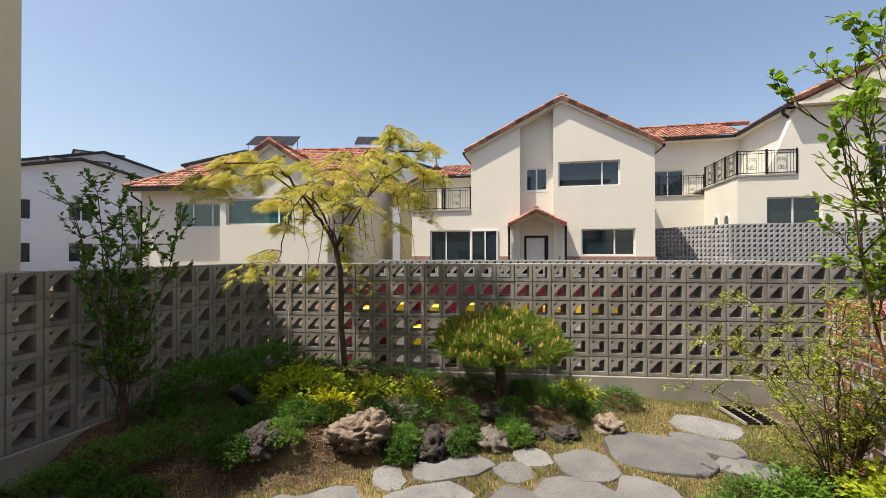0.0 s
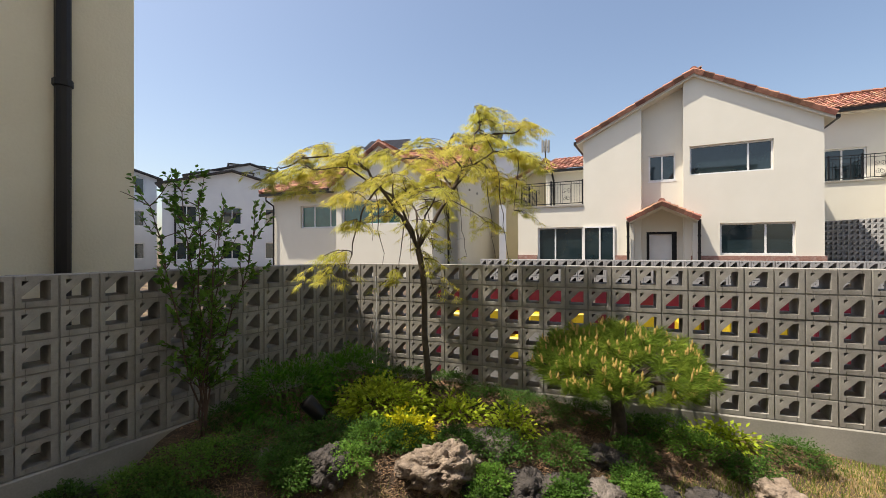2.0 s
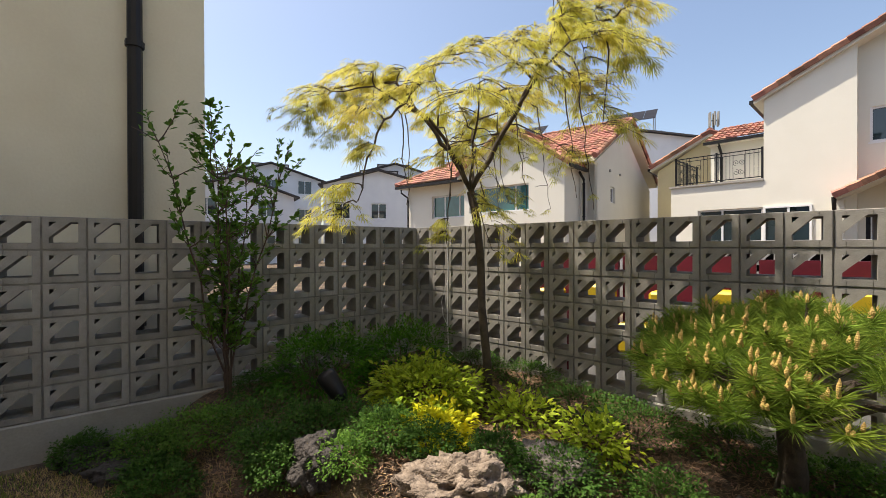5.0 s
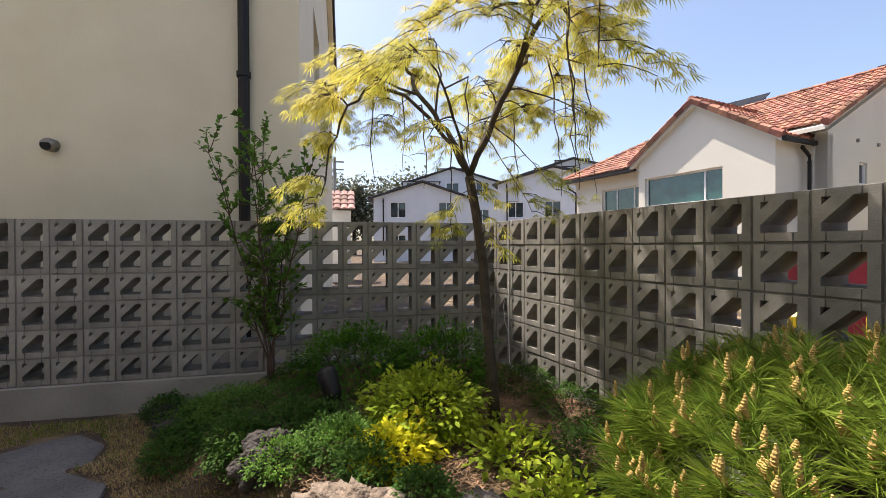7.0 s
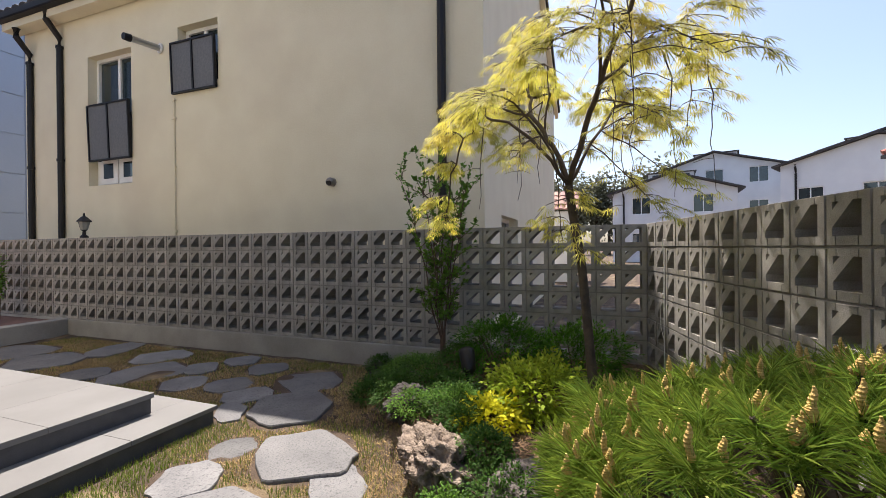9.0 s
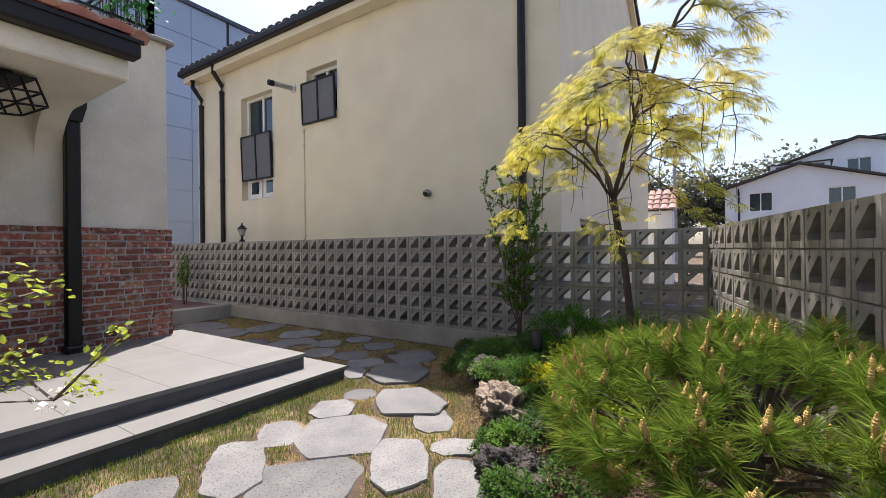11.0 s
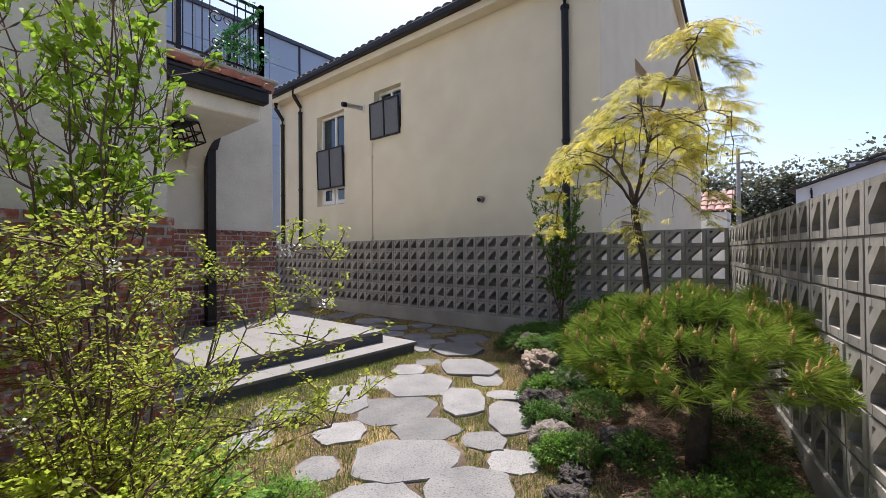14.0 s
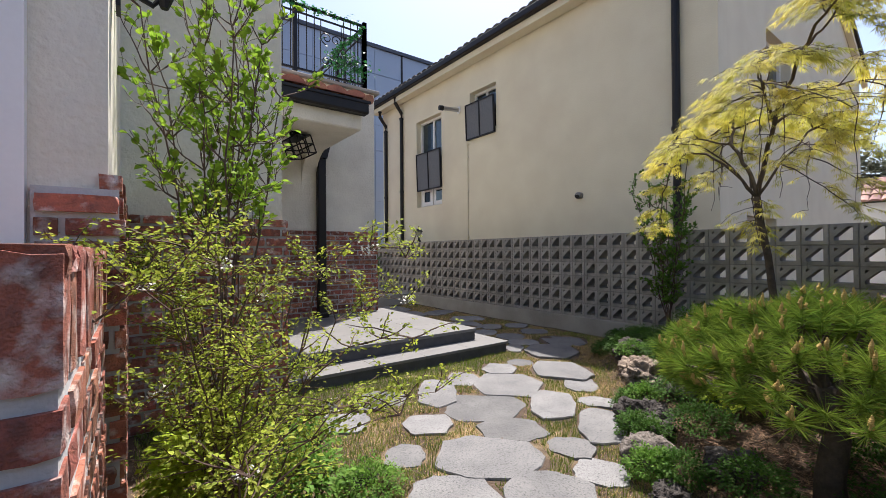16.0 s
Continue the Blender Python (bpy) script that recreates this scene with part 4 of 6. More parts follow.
part("balcony_slab", boxed(-1.85, 0.4, -0.05, 5.0, 4.75, 4.82), CONCRETE, rh)
part("balcony_slab", boxed(-5.05, -1.85, 3.55, 5.0, 4.4, 4.47), CONCRETE, rh)
tile_field(rh, (-5.2, 4.5, 7.7), (1, 0, 0), (0, 3.5, 1.5), 24, 10)
part("roof_body", boxed(-5.2, 0.6, 4.6, 9.0, 7.55, 7.67), STUCCO_FAR, rh)
tile_field(rh, (0.1, 9.0, 7.72), (0, -1, 0), (3.5, 0, 1.6), 38, 11)
part("roof_body", boxed(0.1, 9.2, -0.4, 9.0, 7.6, 7.7), STUCCO_FAR, rh)
bm = bmesh.new()
prism(bm, [(0.1, 7.6), (8.0, 7.6), (3.9, 9.4)], -0.05, 0.25)
bmesh.ops.recalc_face_normals(bm, faces=bm.faces)
part("front_gable", bm, STUCCO_FAR, rh)
cap_tiles(rh, (0.05, -0.35, 7.78), (3.9, -0.35, 9.55), 0.36, 0.13)
part("back_roof_core", boxed(-5.1, 0.3, 7.6, 9.0, 7.67, 9.0), STUCCO_FAR, rh)
cap_tiles(rh, (-5.2, 7.75, 9.15), (2.0, 7.75, 9.15), 0.4, 0.14)
part("gutter", boxed(-5.2, 0.0, 4.4, 4.52, 7.56, 7.69), BLACK_PIPE, rh)
part("gutter", boxed(0.0, 0.12, -0.4, 4.4, 7.6, 7.72), BLACK_PIPE, rh)
downpipe(rh, -4.7, 4.95, 7.6, 4.4, (0, -0.4), 0.06)
downpipe(rh, 0.36, 0.3, 7.6, 4.8, (-0.3, 0.0), 0.06)
railing("balcony_railing", pose(12, 17, 0, 0, 0, 5) @ pose(-1.8, 0.0, 4.8), 2.2, 1.05)
railing("balcony_railing", pose(12, 17, 0, 0, 0, 5) @ pose(-1.8, 0.0, 4.8, 0, 0, 90), 3.5, 1.05)
railing("balcony_railing", pose(12, 17, 0, 0, 0, 5) @ pose(-5.0, 3.65, 4.45), 3.2, 1.05)


def joined_blocks(name, m, n, rows, top, label, base):
    """A far wall of pale pierced blocks."""
    w = thing(name, label, "block wall", kind="structure", m=m)
    src = block_mesh("far_block", BLOCK_FAR)
    vs, fs = [tuple(v.co) for v in src.vertices], [tuple(p.vertices) for p in src.polygons]
    bpy.data.meshes.remove(src)
    verts, faces = [], []
    for r in range(rows):
        for i in range(n):
            k = len(verts)
            verts += [(x + (i + 0.5) * 0.2, y, z + top - (r + 0.5) * 0.2) for x, y, z in vs]
            faces += [tuple(q + k for q in f) for f in fs]
    tagged(array_part("blocks", verts, faces, BLOCK_FAR, w), kind="stuff")
    part("footing", boxed(0, n * 0.2, -0.01, 0.17, base, top - rows * 0.2), CONCRETE, w)
    # Added black board close behind the blocks: its colour stands in for shade in the holes.
    part("added_shade_backing", boxed(0, n * 0.2, 0.22, 0.25, base, top - 0.02), BLACK_IRON, w)
    return w


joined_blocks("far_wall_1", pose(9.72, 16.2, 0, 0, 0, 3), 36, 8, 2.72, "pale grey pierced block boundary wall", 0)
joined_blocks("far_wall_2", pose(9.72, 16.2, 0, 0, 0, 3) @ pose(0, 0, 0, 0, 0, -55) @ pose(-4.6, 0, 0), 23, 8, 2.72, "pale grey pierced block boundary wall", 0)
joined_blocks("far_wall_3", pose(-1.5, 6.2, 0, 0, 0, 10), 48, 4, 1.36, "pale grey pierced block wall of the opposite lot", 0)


# ---- distant white houses ----
def white_house(p, az, w, d, ze, zr, storeys, cols, solar=False):
    h = thing("white_house", "distant white rendered house with dark roof edge", "house", "distant houses", m=pose(p[0], p[1], 0, 0, 0, az))
    top = lambda u: ze + (zr - ze) * (1 - abs(u) / (w / 2))
    holes = []
    for s in range(storeys):
        for c in range(cols):
            u = -w / 2 + w * (c + 0.5) / cols
            holes.append((u - 0.65, u + 0.65, 0.9 + s * 2.7, 2.2 + s * 2.7))
    part("front_wall", wall_with_holes(-w / 2, w / 2, 0, top, holes, 0, 0.3, (0,)), WHITE_WALL, h)
    for q in holes:
        window(h, *q, 0.1, ((q[0] + q[1]) / 2,), sill=False)
    part("side_wall", boxed(-w / 2, -w / 2 + 0.3, 0.3, d, 0, ze), WHITE_WALL, h)
    part("side_wall", boxed(w / 2 - 0.3, w / 2, 0.3, d, 0, ze), WHITE_WALL, h)
    for s in (-1, 1):
        bm = bmesh.new()
        prism(bm, [(s * (w / 2 + 0.4), ze - 0.1), (0, zr + 0.04), (0, zr + 0.16), (s * (w / 2 + 0.4), ze + 0.02)], -0.4, d)
        bmesh.ops.recalc_face_normals(bm, faces=bm.faces)
        part("roof_slope", bm, TILE_DARK, h)
    part("dormer", boxed(-1.6, 1.6, 3.0, d - 1, zr - 0.6, zr + 0.5), WHITE_WALL, h)
    part("dormer_roof", boxed(-1.75, 1.75, 2.85, d - 0.8, zr + 0.5, zr + 0.58), TILE_DARK, h)
    part("dormer_glass", boxed(-1.3, 1.3, 2.97, 2.99, zr + 0.1, zr + 0.4), GLASS, h)
    downpipe(h, -w / 2 + 0.8, -0.06, ze, 0.5, (0, -0.2), 0.06)
    return h


white_house((-27.5, 15.0), 60, 9.0, 9, 6.4, 7.6, 2, 3)
white_house((-33.0, 20.0), 62, 10.0, 9, 8.2, 9.6, 3, 3)
white_house((-30.5, 4.8), 82, 8.0, 9, 5.2, 6.5, 2, 2)
white_house((-37.0, 9.0), 75, 9.0, 8, 7.6, 9.0, 3, 3)
white_house((-24.0, 33.0), 35, 10.0, 9, 9.6, 11.2, 3, 3)
white_house((-20.5, 22.0), 32, 8.0, 7, 8.0, 9.2, 3, 3)
white_house((-12.6, 29.0), 25, 9.0, 8, 8.9, 10.0, 3, 3)


def solar_array(p, az):
    s = thing("solar_array", "tilted dark rooftop solar panels on steel frame", "solar panel", "solar arrays", m=pose(*p, 0, 0, az))
    for i in range(4):
        q = part("panel", boxed(i * 0.95, i * 0.95 + 0.92, 0, 2.4, 0, 0.04), SOLAR, s)
        q.matrix_local = pose(0, 0, 1.0, 32, 0, 0)
        for k in range(3):
            part("panel_rail", boxed(i * 0.95 + 0.02, i * 0.95 + 0.9, 0.6 * (k + 1) - 0.02, 0.6 * (k + 1) + 0.02, -0.04, -0.004), PALE_TUBE, q)
    for x in (0.1, 3.6):
        for y, z in ((0.2, 1.1), (1.7, 2.04)):
            part("leg", tube([(x, y, -0.9), (x, y, z)], 0.04, 6), PALE_TUBE, s)
    return s


SOLAR = mat("solar_cell", (0.03, 0.032, 0.042), (0.02, 0.022, 0.03), 0.8, 2, 30, 0.05, spec=0.05)
solar_array((-21.8, 23.3, 9.2), 20)
solar_array((-16.3, 31.0, 10.7), 20)
mast = thing("phone_mast", "small rooftop antenna mast", "antenna", m=pose(-10.5, 38, 8.5))
part("pole", tube([(0, 0, 0), (0, 0, 4.0)], 0.06, 6), BLACK_IRON, mast)
for k in range(6):
    a = k * math.tau / 6
    part("antenna", boxed(math.cos(a) * 0.35 - 0.06, math.cos(a) * 0.35 + 0.06, math.sin(a) * 0.35 - 0.06, math.sin(a) * 0.35 + 0.06, 3.0, 4.2), CONCRETE, mast)
    part("strut", tube([(0, 0, 3.5), (math.cos(a) * 0.35, math.sin(a) * 0.35, 3.5)], 0.02, 5), BLACK_IRON, mast)
pole = thing("utility_pole", "grey concrete utility pole before the woods", "utility pole", m=pose(-30, -2.2, 0))
part("shaft", tube([(0, 0, 0), (0, 0, 8.2)], [0.16, 0.11], 8), CONCRETE, pole)
for z in (7.2, 7.8):
    part("crossarm", boxed(-0.05, 0.05, -0.7, 0.7, z, z + 0.1), CONCRETE, pole)
shed = thing("tiled_porch", "small white porch with pinkish clay tiles", "porch", m=pose(-12.6, -2.3, 0))
part("wall", boxed(0, 1.2, 0, 1.2, 0, 2.5), WHITE_WALL, shed)
tile_field(shed, (1.35, -0.1, 2.5), (0, 1, 0), (-1.2, 0, 0.75), 6, 4, material=mat("faded_tile", (0.36, 0.23, 0.2), (0.26, 0.16, 0.14), 0.9, 6, 60, 0.4, 0.01, island=0.4))


# ---- things behind the back wall ----
sheet = thing("maroon_sheeting", "maroon construction sheeting behind the wall", "sheeting")
for i in range(7):
    part("sheet", boxed(0.75 + i * 0.95, 0.75 + i * 0.95 + 0.93, 0.75 + 0.06 * (i % 2), 0.79 + 0.06 * (i % 2), 0.0, 1.2 - 0.02 * (i % 3)), TARP, sheet)
sheet.matrix_world = BACK
for i, (x, y, z, s) in enumerate(((1.14, 0.6, 0.72, 0.1), (1.58, 0.6, 0.74, 0.11), (1.86, 0.62, 0.4, 0.12), (2.06, 0.6, 0.75, 0.08), (2.5, 0.62, 0.74, 0.14), (3.2, 0.6, 0.74, 0.12), (3.5, 0.62, 0.75, 0.1), (3.92, 0.6, 0.74, 0.12), (4.2, 0.62, 0.72, 0.08))):
    c = tagged(part("yellow_crate", boxed(-s, s, -0.1, 0.1, 0, 0.16 + 0.04 * (i % 3), bevel=0.02), YELLOW), "yellow plastic crate stacked behind the wall", "crate", "yellow crates")
    c.matrix_world = BACK @ pose(x, y, z)
    st = tagged(part("block_pile", boxed(-s, s, -0.11, 0.11, 0, z, bevel=0.01), BLOCK_FAR), "grey block stack under a crate", "block stack", "block stacks")
    st.matrix_world = BACK @ pose(x, y, 0)


# ---- plants ----
def leaves(name, points, dirs, size, material, parent, seed, width=0.5, droop=0.2, fold=0.15, blunt=False):
    """Pointed leaves of two folded halves, one island each, at points and roughly along dirs."""
    rng = random.Random(seed)
    verts, faces = [], []
    for p, d in zip(points, dirs):
        d = (Vector(d) + Vector((rng.uniform(-0.7, 0.7), rng.uniform(-0.7, 0.7), rng.uniform(-0.6, 0.4) - droop))).normalized()
        s = size * rng.uniform(0.6, 1.25)
        a = d.cross(Vector((rng.uniform(-0.6, 0.6), rng.uniform(-0.6, 0.6), 1))).normalized()
        n = a.cross(d)
        p = Vector(p)
        k = len(verts)
        w = s * width * 0.5
        if blunt:
            up = n * w * fold
            verts += [tuple(p), tuple(p + d * s * 0.28 + a * w * 0.85 + up), tuple(p + d * s * 0.62 + a * w * 0.92 + up), tuple(p + d * s - n * s * 0.1), tuple(p + d * s * 0.62 - a * w * 0.92 + up), tuple(p + d * s * 0.28 - a * w * 0.85 + up)]
            faces += [(k, k + 3, k + 2, k + 1), (k, k + 5, k + 4, k + 3)]
            continue
        verts += [tuple(p), tuple(p + d * s * 0.45 + a * w + n * w * fold), tuple(p + d * s - n * s * 0.12), tuple(p + d * s * 0.45 - a * w + n * w * fold), tuple(p + d * s * 0.5)]
        faces += [(k, k + 4, k + 1), (k + 1, k + 4, k + 2), (k, k + 3, k + 4), (k + 4, k + 3, k + 2)]
    return array_part(name, verts, faces, material, parent)


def blob_points(c, r, n, seed, shell=0.55, flat=-0.3):
    """Points and outward directions in an uneven dome."""
    rng = random.Random(seed)
    pts, ds = [], []
    ph = rng.uniform(0, 9)
    while len(pts) < n:
        d = Vector((rng.gauss(0, 1), rng.gauss(0, 1), rng.gauss(0, 1))).normalized()
        if d.z < flat:
            continue
        lump = 0.8 + 0.38 * noise.noise(d * 2.3 + Vector((ph, 0, 0))) + 0.2 * noise.noise(d * 6 + Vector((0, ph, 0)))
        q = rng.uniform(shell, 1.0) * lump
        pts.append(Vector(c) + Vector((d.x * r[0], d.y * r[1], d.z * r[2])) * q)
        ds.append(d)
    return pts, ds


def bush(name, label, category, c, r, n, size, material, seed, group="", width=0.5, shell=0.5, flat=-0.25, stems=7, extra=None):
    """A leafy bush: woody stems and a crown of small leaves with gaps."""
    z0 = ground_z(c[0], c[1]) - 0.02
    b = thing(name, label, category, group, m=pose(c[0], c[1], z0))
    rng = random.Random(seed)
    cz = c[2] - z0
    bm = bmesh.new()
    for k in range(stems):
        a = rng.uniform(0, math.tau)
        q = rng.uniform(0.3, 0.75)
        tube([(0.03 * math.cos(a), 0.03 * math.sin(a), 0), (r[0] * q * 0.5 * math.cos(a), r[1] * q * 0.5 * math.sin(a), cz * 0.6), (r[0] * q * math.cos(a), r[1] * q * math.sin(a), cz + r[2] * 0.4)], [0.008, 0.006, 0.003], 5, bm)
    tagged(part("stem_mass", bm, TWIG, b), kind="stuff")
    pts, ds = blob_points((0, 0, cz), r, n, seed, shell, flat)
    pts, ds = zip(*[(p, d) for p, d in zip(pts, ds) if p.z > 0.0])
    part_ob = leaves("foliage", pts, ds, size, material, b, seed, width)
    if extra:
        m2, share, size2 = extra
        k = max(1, int(len(pts) * share))
        order = sorted(range(len(pts)), key=lambda i: -ds[i].z * rng.uniform(0.5, 1))[:k]
        leaves("bright_foliage", [pts[i] * 1.03 for i in order], [ds[i] for i in order], size2, m2, b, seed + 1, width)
    return b


def grow(start, direction, length, radius, depth, rng, segs, tips, spread=0.9, lift=0.1, droop=0.0, split=(2, 3), bend=0.25):
    """A branching limb: adds tube paths to segs and twig points to tips."""
    pts, d = [Vector(start)], Vector(direction).normalized()
    steps = 5
    for i in range(steps):
        d = (d + Vector((rng.uniform(-bend, bend), rng.uniform(-bend, bend), rng.uniform(-bend, bend) + lift - droop * i / steps))).normalized()
        pts.append(pts[-1] + d * length / steps)
    segs.append((pts, [radius * (1 - 0.55 * i / steps) for i in range(steps + 1)]))
    if depth == 0:
        tips.extend((pts[i] + (pts[i + 1] - pts[i]) * f, d.copy()) for i in range(1, steps) for f in (0.25, 0.75))
        tips.append((pts[-1], d.copy()))
        return
    for i in range(2, steps + 1):
        for _ in range(rng.randint(*split) if i == steps else 1):
            side = Vector((rng.uniform(-1, 1), rng.uniform(-1, 1), rng.uniform(-0.3, 0.5))) * spread
            grow(pts[i], d + side, length * rng.uniform(0.5, 0.75), radius * 0.45, depth - 1, rng, segs, tips, spread, lift, droop, split, bend)


# golden cut-leaf maple
def golden_maple():
    foot = Vector((1.425, -0.42, ground_z(1.425, -0.42) - 0.03))
    tree = thing("golden_maple", "golden cut-leaf maple with dark slender trunk", "tree", m=pose(*foot))
    rng = random.Random(21)
    A, B = Vector((0.79, 0.61, 0)), Vector((-0.61, 0.79, 0))
    fork = Vector((1.42, -0.56, 1.61)) - foot
    centre = Vector((fork.x, fork.y, -foot.z))

    def at(a, b, z):
        return centre + A * a + B * b + Vector((0, 0, z))
    trunk = [Vector((0, 0, 0)), Vector((0.012, -0.015, 0.3)), Vector((-0.006, -0.045, 0.65)), Vector((0.012, -0.07, 0.95)), Vector((0.022, -0.11, 1.2)), fork]
    part("trunk", tube([tuple(v) for v in trunk], [0.036, 0.028, 0.026, 0.025, 0.025, 0.025], 10), BARK, tree, smooth=True)
    limbs = [
        ([fork, at(0.17, 0.0, 1.89), at(0.29, 0.0, 2.1), at(0.39, 0.02, 2.28), at(0.49, 0.08, 2.52), at(0.65, 0.07, 2.6), at(0.83, 0.05, 2.61), at(0.95, 0.06, 2.68)], 0.018),
        ([fork, at(-0.1, 0.0, 1.82), at(-0.22, -0.03, 1.98), at(-0.32, -0.06, 2.1), at(-0.42, 0.0, 2.26), at(-0.5, 0.02, 2.35), at(-0.66, 0.03, 2.38), at(-0.95, 0.0, 2.35), at(-1.12, -0.02, 2.26)], 0.017),
        ([fork, at(-0.08, -0.12, 1.84), at(-0.2, -0.28, 2.02), at(-0.3, -0.4, 2.06), at(-0.38, -0.5, 1.94), at(-0.45, -0.57, 1.72), at(-0.5, -0.58, 1.5)], 0.012),
        ([at(0.49, 0.08, 2.52), at(0.52, 0.18, 2.64), at(0.6, 0.26, 2.76), at(0.66, 0.32, 2.86)], 0.01),
        ([at(0.29, 0.0, 2.1), at(0.24, 0.2, 2.25), at(0.22, 0.42, 2.36), at(0.2, 0.58, 2.38), at(0.2, 0.7, 2.32)], 0.011),
        ([at(0.39, 0.02, 2.28), at(0.25, -0.04, 2.42), at(0.1, -0.1, 2.5)], 0.008),
        ([at(0.29, 0.0, 2.1), at(0.45, -0.12, 2.28), at(0.6, -0.22, 2.38), at(0.78, -0.3, 2.36)], 0.01),
        ([fork, at(0.0, 0.16, 1.86), at(-0.06, 0.36, 2.1), at(-0.14, 0.54, 2.2), at(-0.2, 0.66, 2.12)], 0.011),
        ([fork, at(0.06, -0.2, 1.86), at(0.12, -0.4, 2.02), at(0.16, -0.62, 2.04)], 0.009),
        ([at(-0.42, 0.0, 2.26), at(-0.55, 0.22, 2.36), at(-0.72, 0.32, 2.34), at(-0.95, 0.34, 2.2)], 0.009),
        ([at(-0.32, -0.06, 2.1), at(-0.55, -0.25, 2.24), at(-0.8, -0.32, 2.2)], 0.009),
        ([at(-0.22, -0.03, 1.98), at(-0.2, 0.0, 2.2), at(-0.24, 0.02, 2.38)], 0.008),
    ]
    nodes = []
    for pts, r in limbs:
        pts = [Vector(q) for q in pts]
        fine = []
        for a, b in zip(pts, pts[1:]):
            for k in range(3):
                fine.append(a.lerp(b, k / 3) + Vector((rng.uniform(-0.01, 0.01), rng.uniform(-0.01, 0.01), rng.uniform(-0.01, 0.01))))
        fine.append(pts[-1])
        part("limb", tube(fine, [r * (1 - 0.7 * i / (len(fine) - 1)) for i in range(len(fine))], 7), BARK, tree, smooth=True)
        nodes += fine[3:]
    # flat sprays of leaves: along the limb, across it, height
    sprays = [(-1.12, -0.05, 2.2), (-0.95, 0.1, 2.38), (-0.75, -0.1, 2.44), (-0.6, 0.22, 2.42), (-0.85, -0.3, 2.2), (-0.5, -0.3, 2.32), (-1.0, 0.26, 2.16), (-0.45, 0.05, 2.46), (-0.68, 0.05, 2.2),
              (-0.5, -0.53, 2.0), (-0.42, -0.58, 1.78), (-0.55, -0.59, 1.58), (-0.62, -0.53, 1.44), (-0.25, -0.05, 2.4), (-0.2, -0.4, 2.16), (-0.15, 0.32, 2.28), (0.05, -0.15, 2.46), (0.1, -0.56, 2.02),
              (0.0, 0.48, 2.22), (-0.3, 0.56, 2.05), (0.3, 0.0, 2.58), (0.5, -0.15, 2.56), (0.55, 0.2, 2.74), (0.78, 0.05, 2.7), (0.92, 0.08, 2.7), (0.7, -0.32, 2.36), (0.89, -0.12, 2.34),
              (0.5, 0.4, 2.44), (0.3, 0.61, 2.4), (0.72, 0.34, 2.52), (0.62, 0.26, 2.88), (0.5, 0.14, 2.86), (0.65, -0.12, 2.12), (0.76, -0.22, 1.92), (0.6, 0.08, 1.84), (0.85, 0.14, 2.02),
              (0.3, 0.56, 1.92), (0.18, 0.66, 1.6), (-0.1, 0.67, 2.16), (0.16, 0.74, 2.3), (0.05, 0.62, 1.46), (-0.18, 0.08, 1.28), (0.14, -0.04, 1.24), (0.02, -0.35, 1.75), (0.35, -0.35, 2.2),
              (-0.3, 0.24, 1.9), (-0.05, -0.3, 2.3), (0.0, 0.3, 2.45), (0.3, -0.25, 2.4), (-0.35, 0.45, 2.25), (0.2, 0.15, 2.3), (0.1, 0.45, 2.05)]
    segs, tips = [], []
    for a, b, z in sprays:
        c = at(a, b, z)
        src = min(nodes, key=lambda q: (q - c).length + (0.6 if q.z < c.z - 0.35 else 0.0))
        mid = src.lerp(c, 0.5) + Vector((rng.uniform(-0.04, 0.04), rng.uniform(-0.04, 0.04), 0.05 + 0.12 * max(0.0, src.z - c.z)))
        n = max(5, int((c - src).length / 0.06))
        path = [src * (1 - f) ** 2 + mid * 2 * f * (1 - f) + c * f * f + Vector((rng.uniform(-0.006, 0.006), rng.uniform(-0.006, 0.006), rng.uniform(-0.006, 0.006))) for f in [i / n for i in range(n + 1)]]
        segs.append((path, [0.0052 - 0.003 * i / n for i in range(n + 1)]))
        out = Vector((c.x - fork.x, c.y - fork.y, 0))
        out = out.normalized() if out.length > 0.05 else A.copy()
        big = 0.6 if z < 1.95 else 1.0
        for k in range(int(14 * big)):
            s0 = path[-1 - rng.randint(0, max(1, n // 2))]
            th = rng.uniform(-1.9, 1.9)
            d = Vector((out.x * math.cos(th) - out.y * math.sin(th), out.x * math.sin(th) + out.y * math.cos(th), rng.uniform(-0.05, 0.22)))
            L = rng.uniform(0.08, 0.28) * (0.75 + 0.25 * big)
            tw = [s0 + d * L * f + Vector((rng.uniform(-0.006, 0.006), rng.uniform(-0.006, 0.006), -0.1 * f * f * (L / 0.2) + rng.uniform(-0.004, 0.004))) for f in (0, 0.3, 0.6, 0.85, 1.0)]
            segs.append((tw, [0.0026, 0.0022, 0.0018, 0.0015, 0.0012]))
            for f in (1, 2, 2, 3, 3, 4, 4):
                tips.append((tw[f] + Vector((rng.uniform(-0.03, 0.03), rng.uniform(-0.03, 0.03), rng.uniform(-0.015, 0.012))), d))
    # long bare hanging twigs
    for a, b, z, n in ((0.55, -0.05, 2.3, 10), (0.62, -0.2, 2.3, 11), (-0.32, -0.4, 2.0, 7), (-0.1, -0.25, 1.95, 6), (0.25, 0.5, 2.2, 9), (0.4, 0.6, 2.3, 10), (0.1, 0.3, 2.0, 7), (-0.4, -0.1, 2.1, 6), (0.2, -0.3, 2.0, 6)):
        q = at(a, b, z)
        src = min(nodes, key=lambda v: (v - q).length)
        path = [src] + [q + Vector((rng.uniform(-0.012, 0.012) + 0.012 * i, rng.uniform(-0.012, 0.012), -0.085 * i)) for i in range(n)]
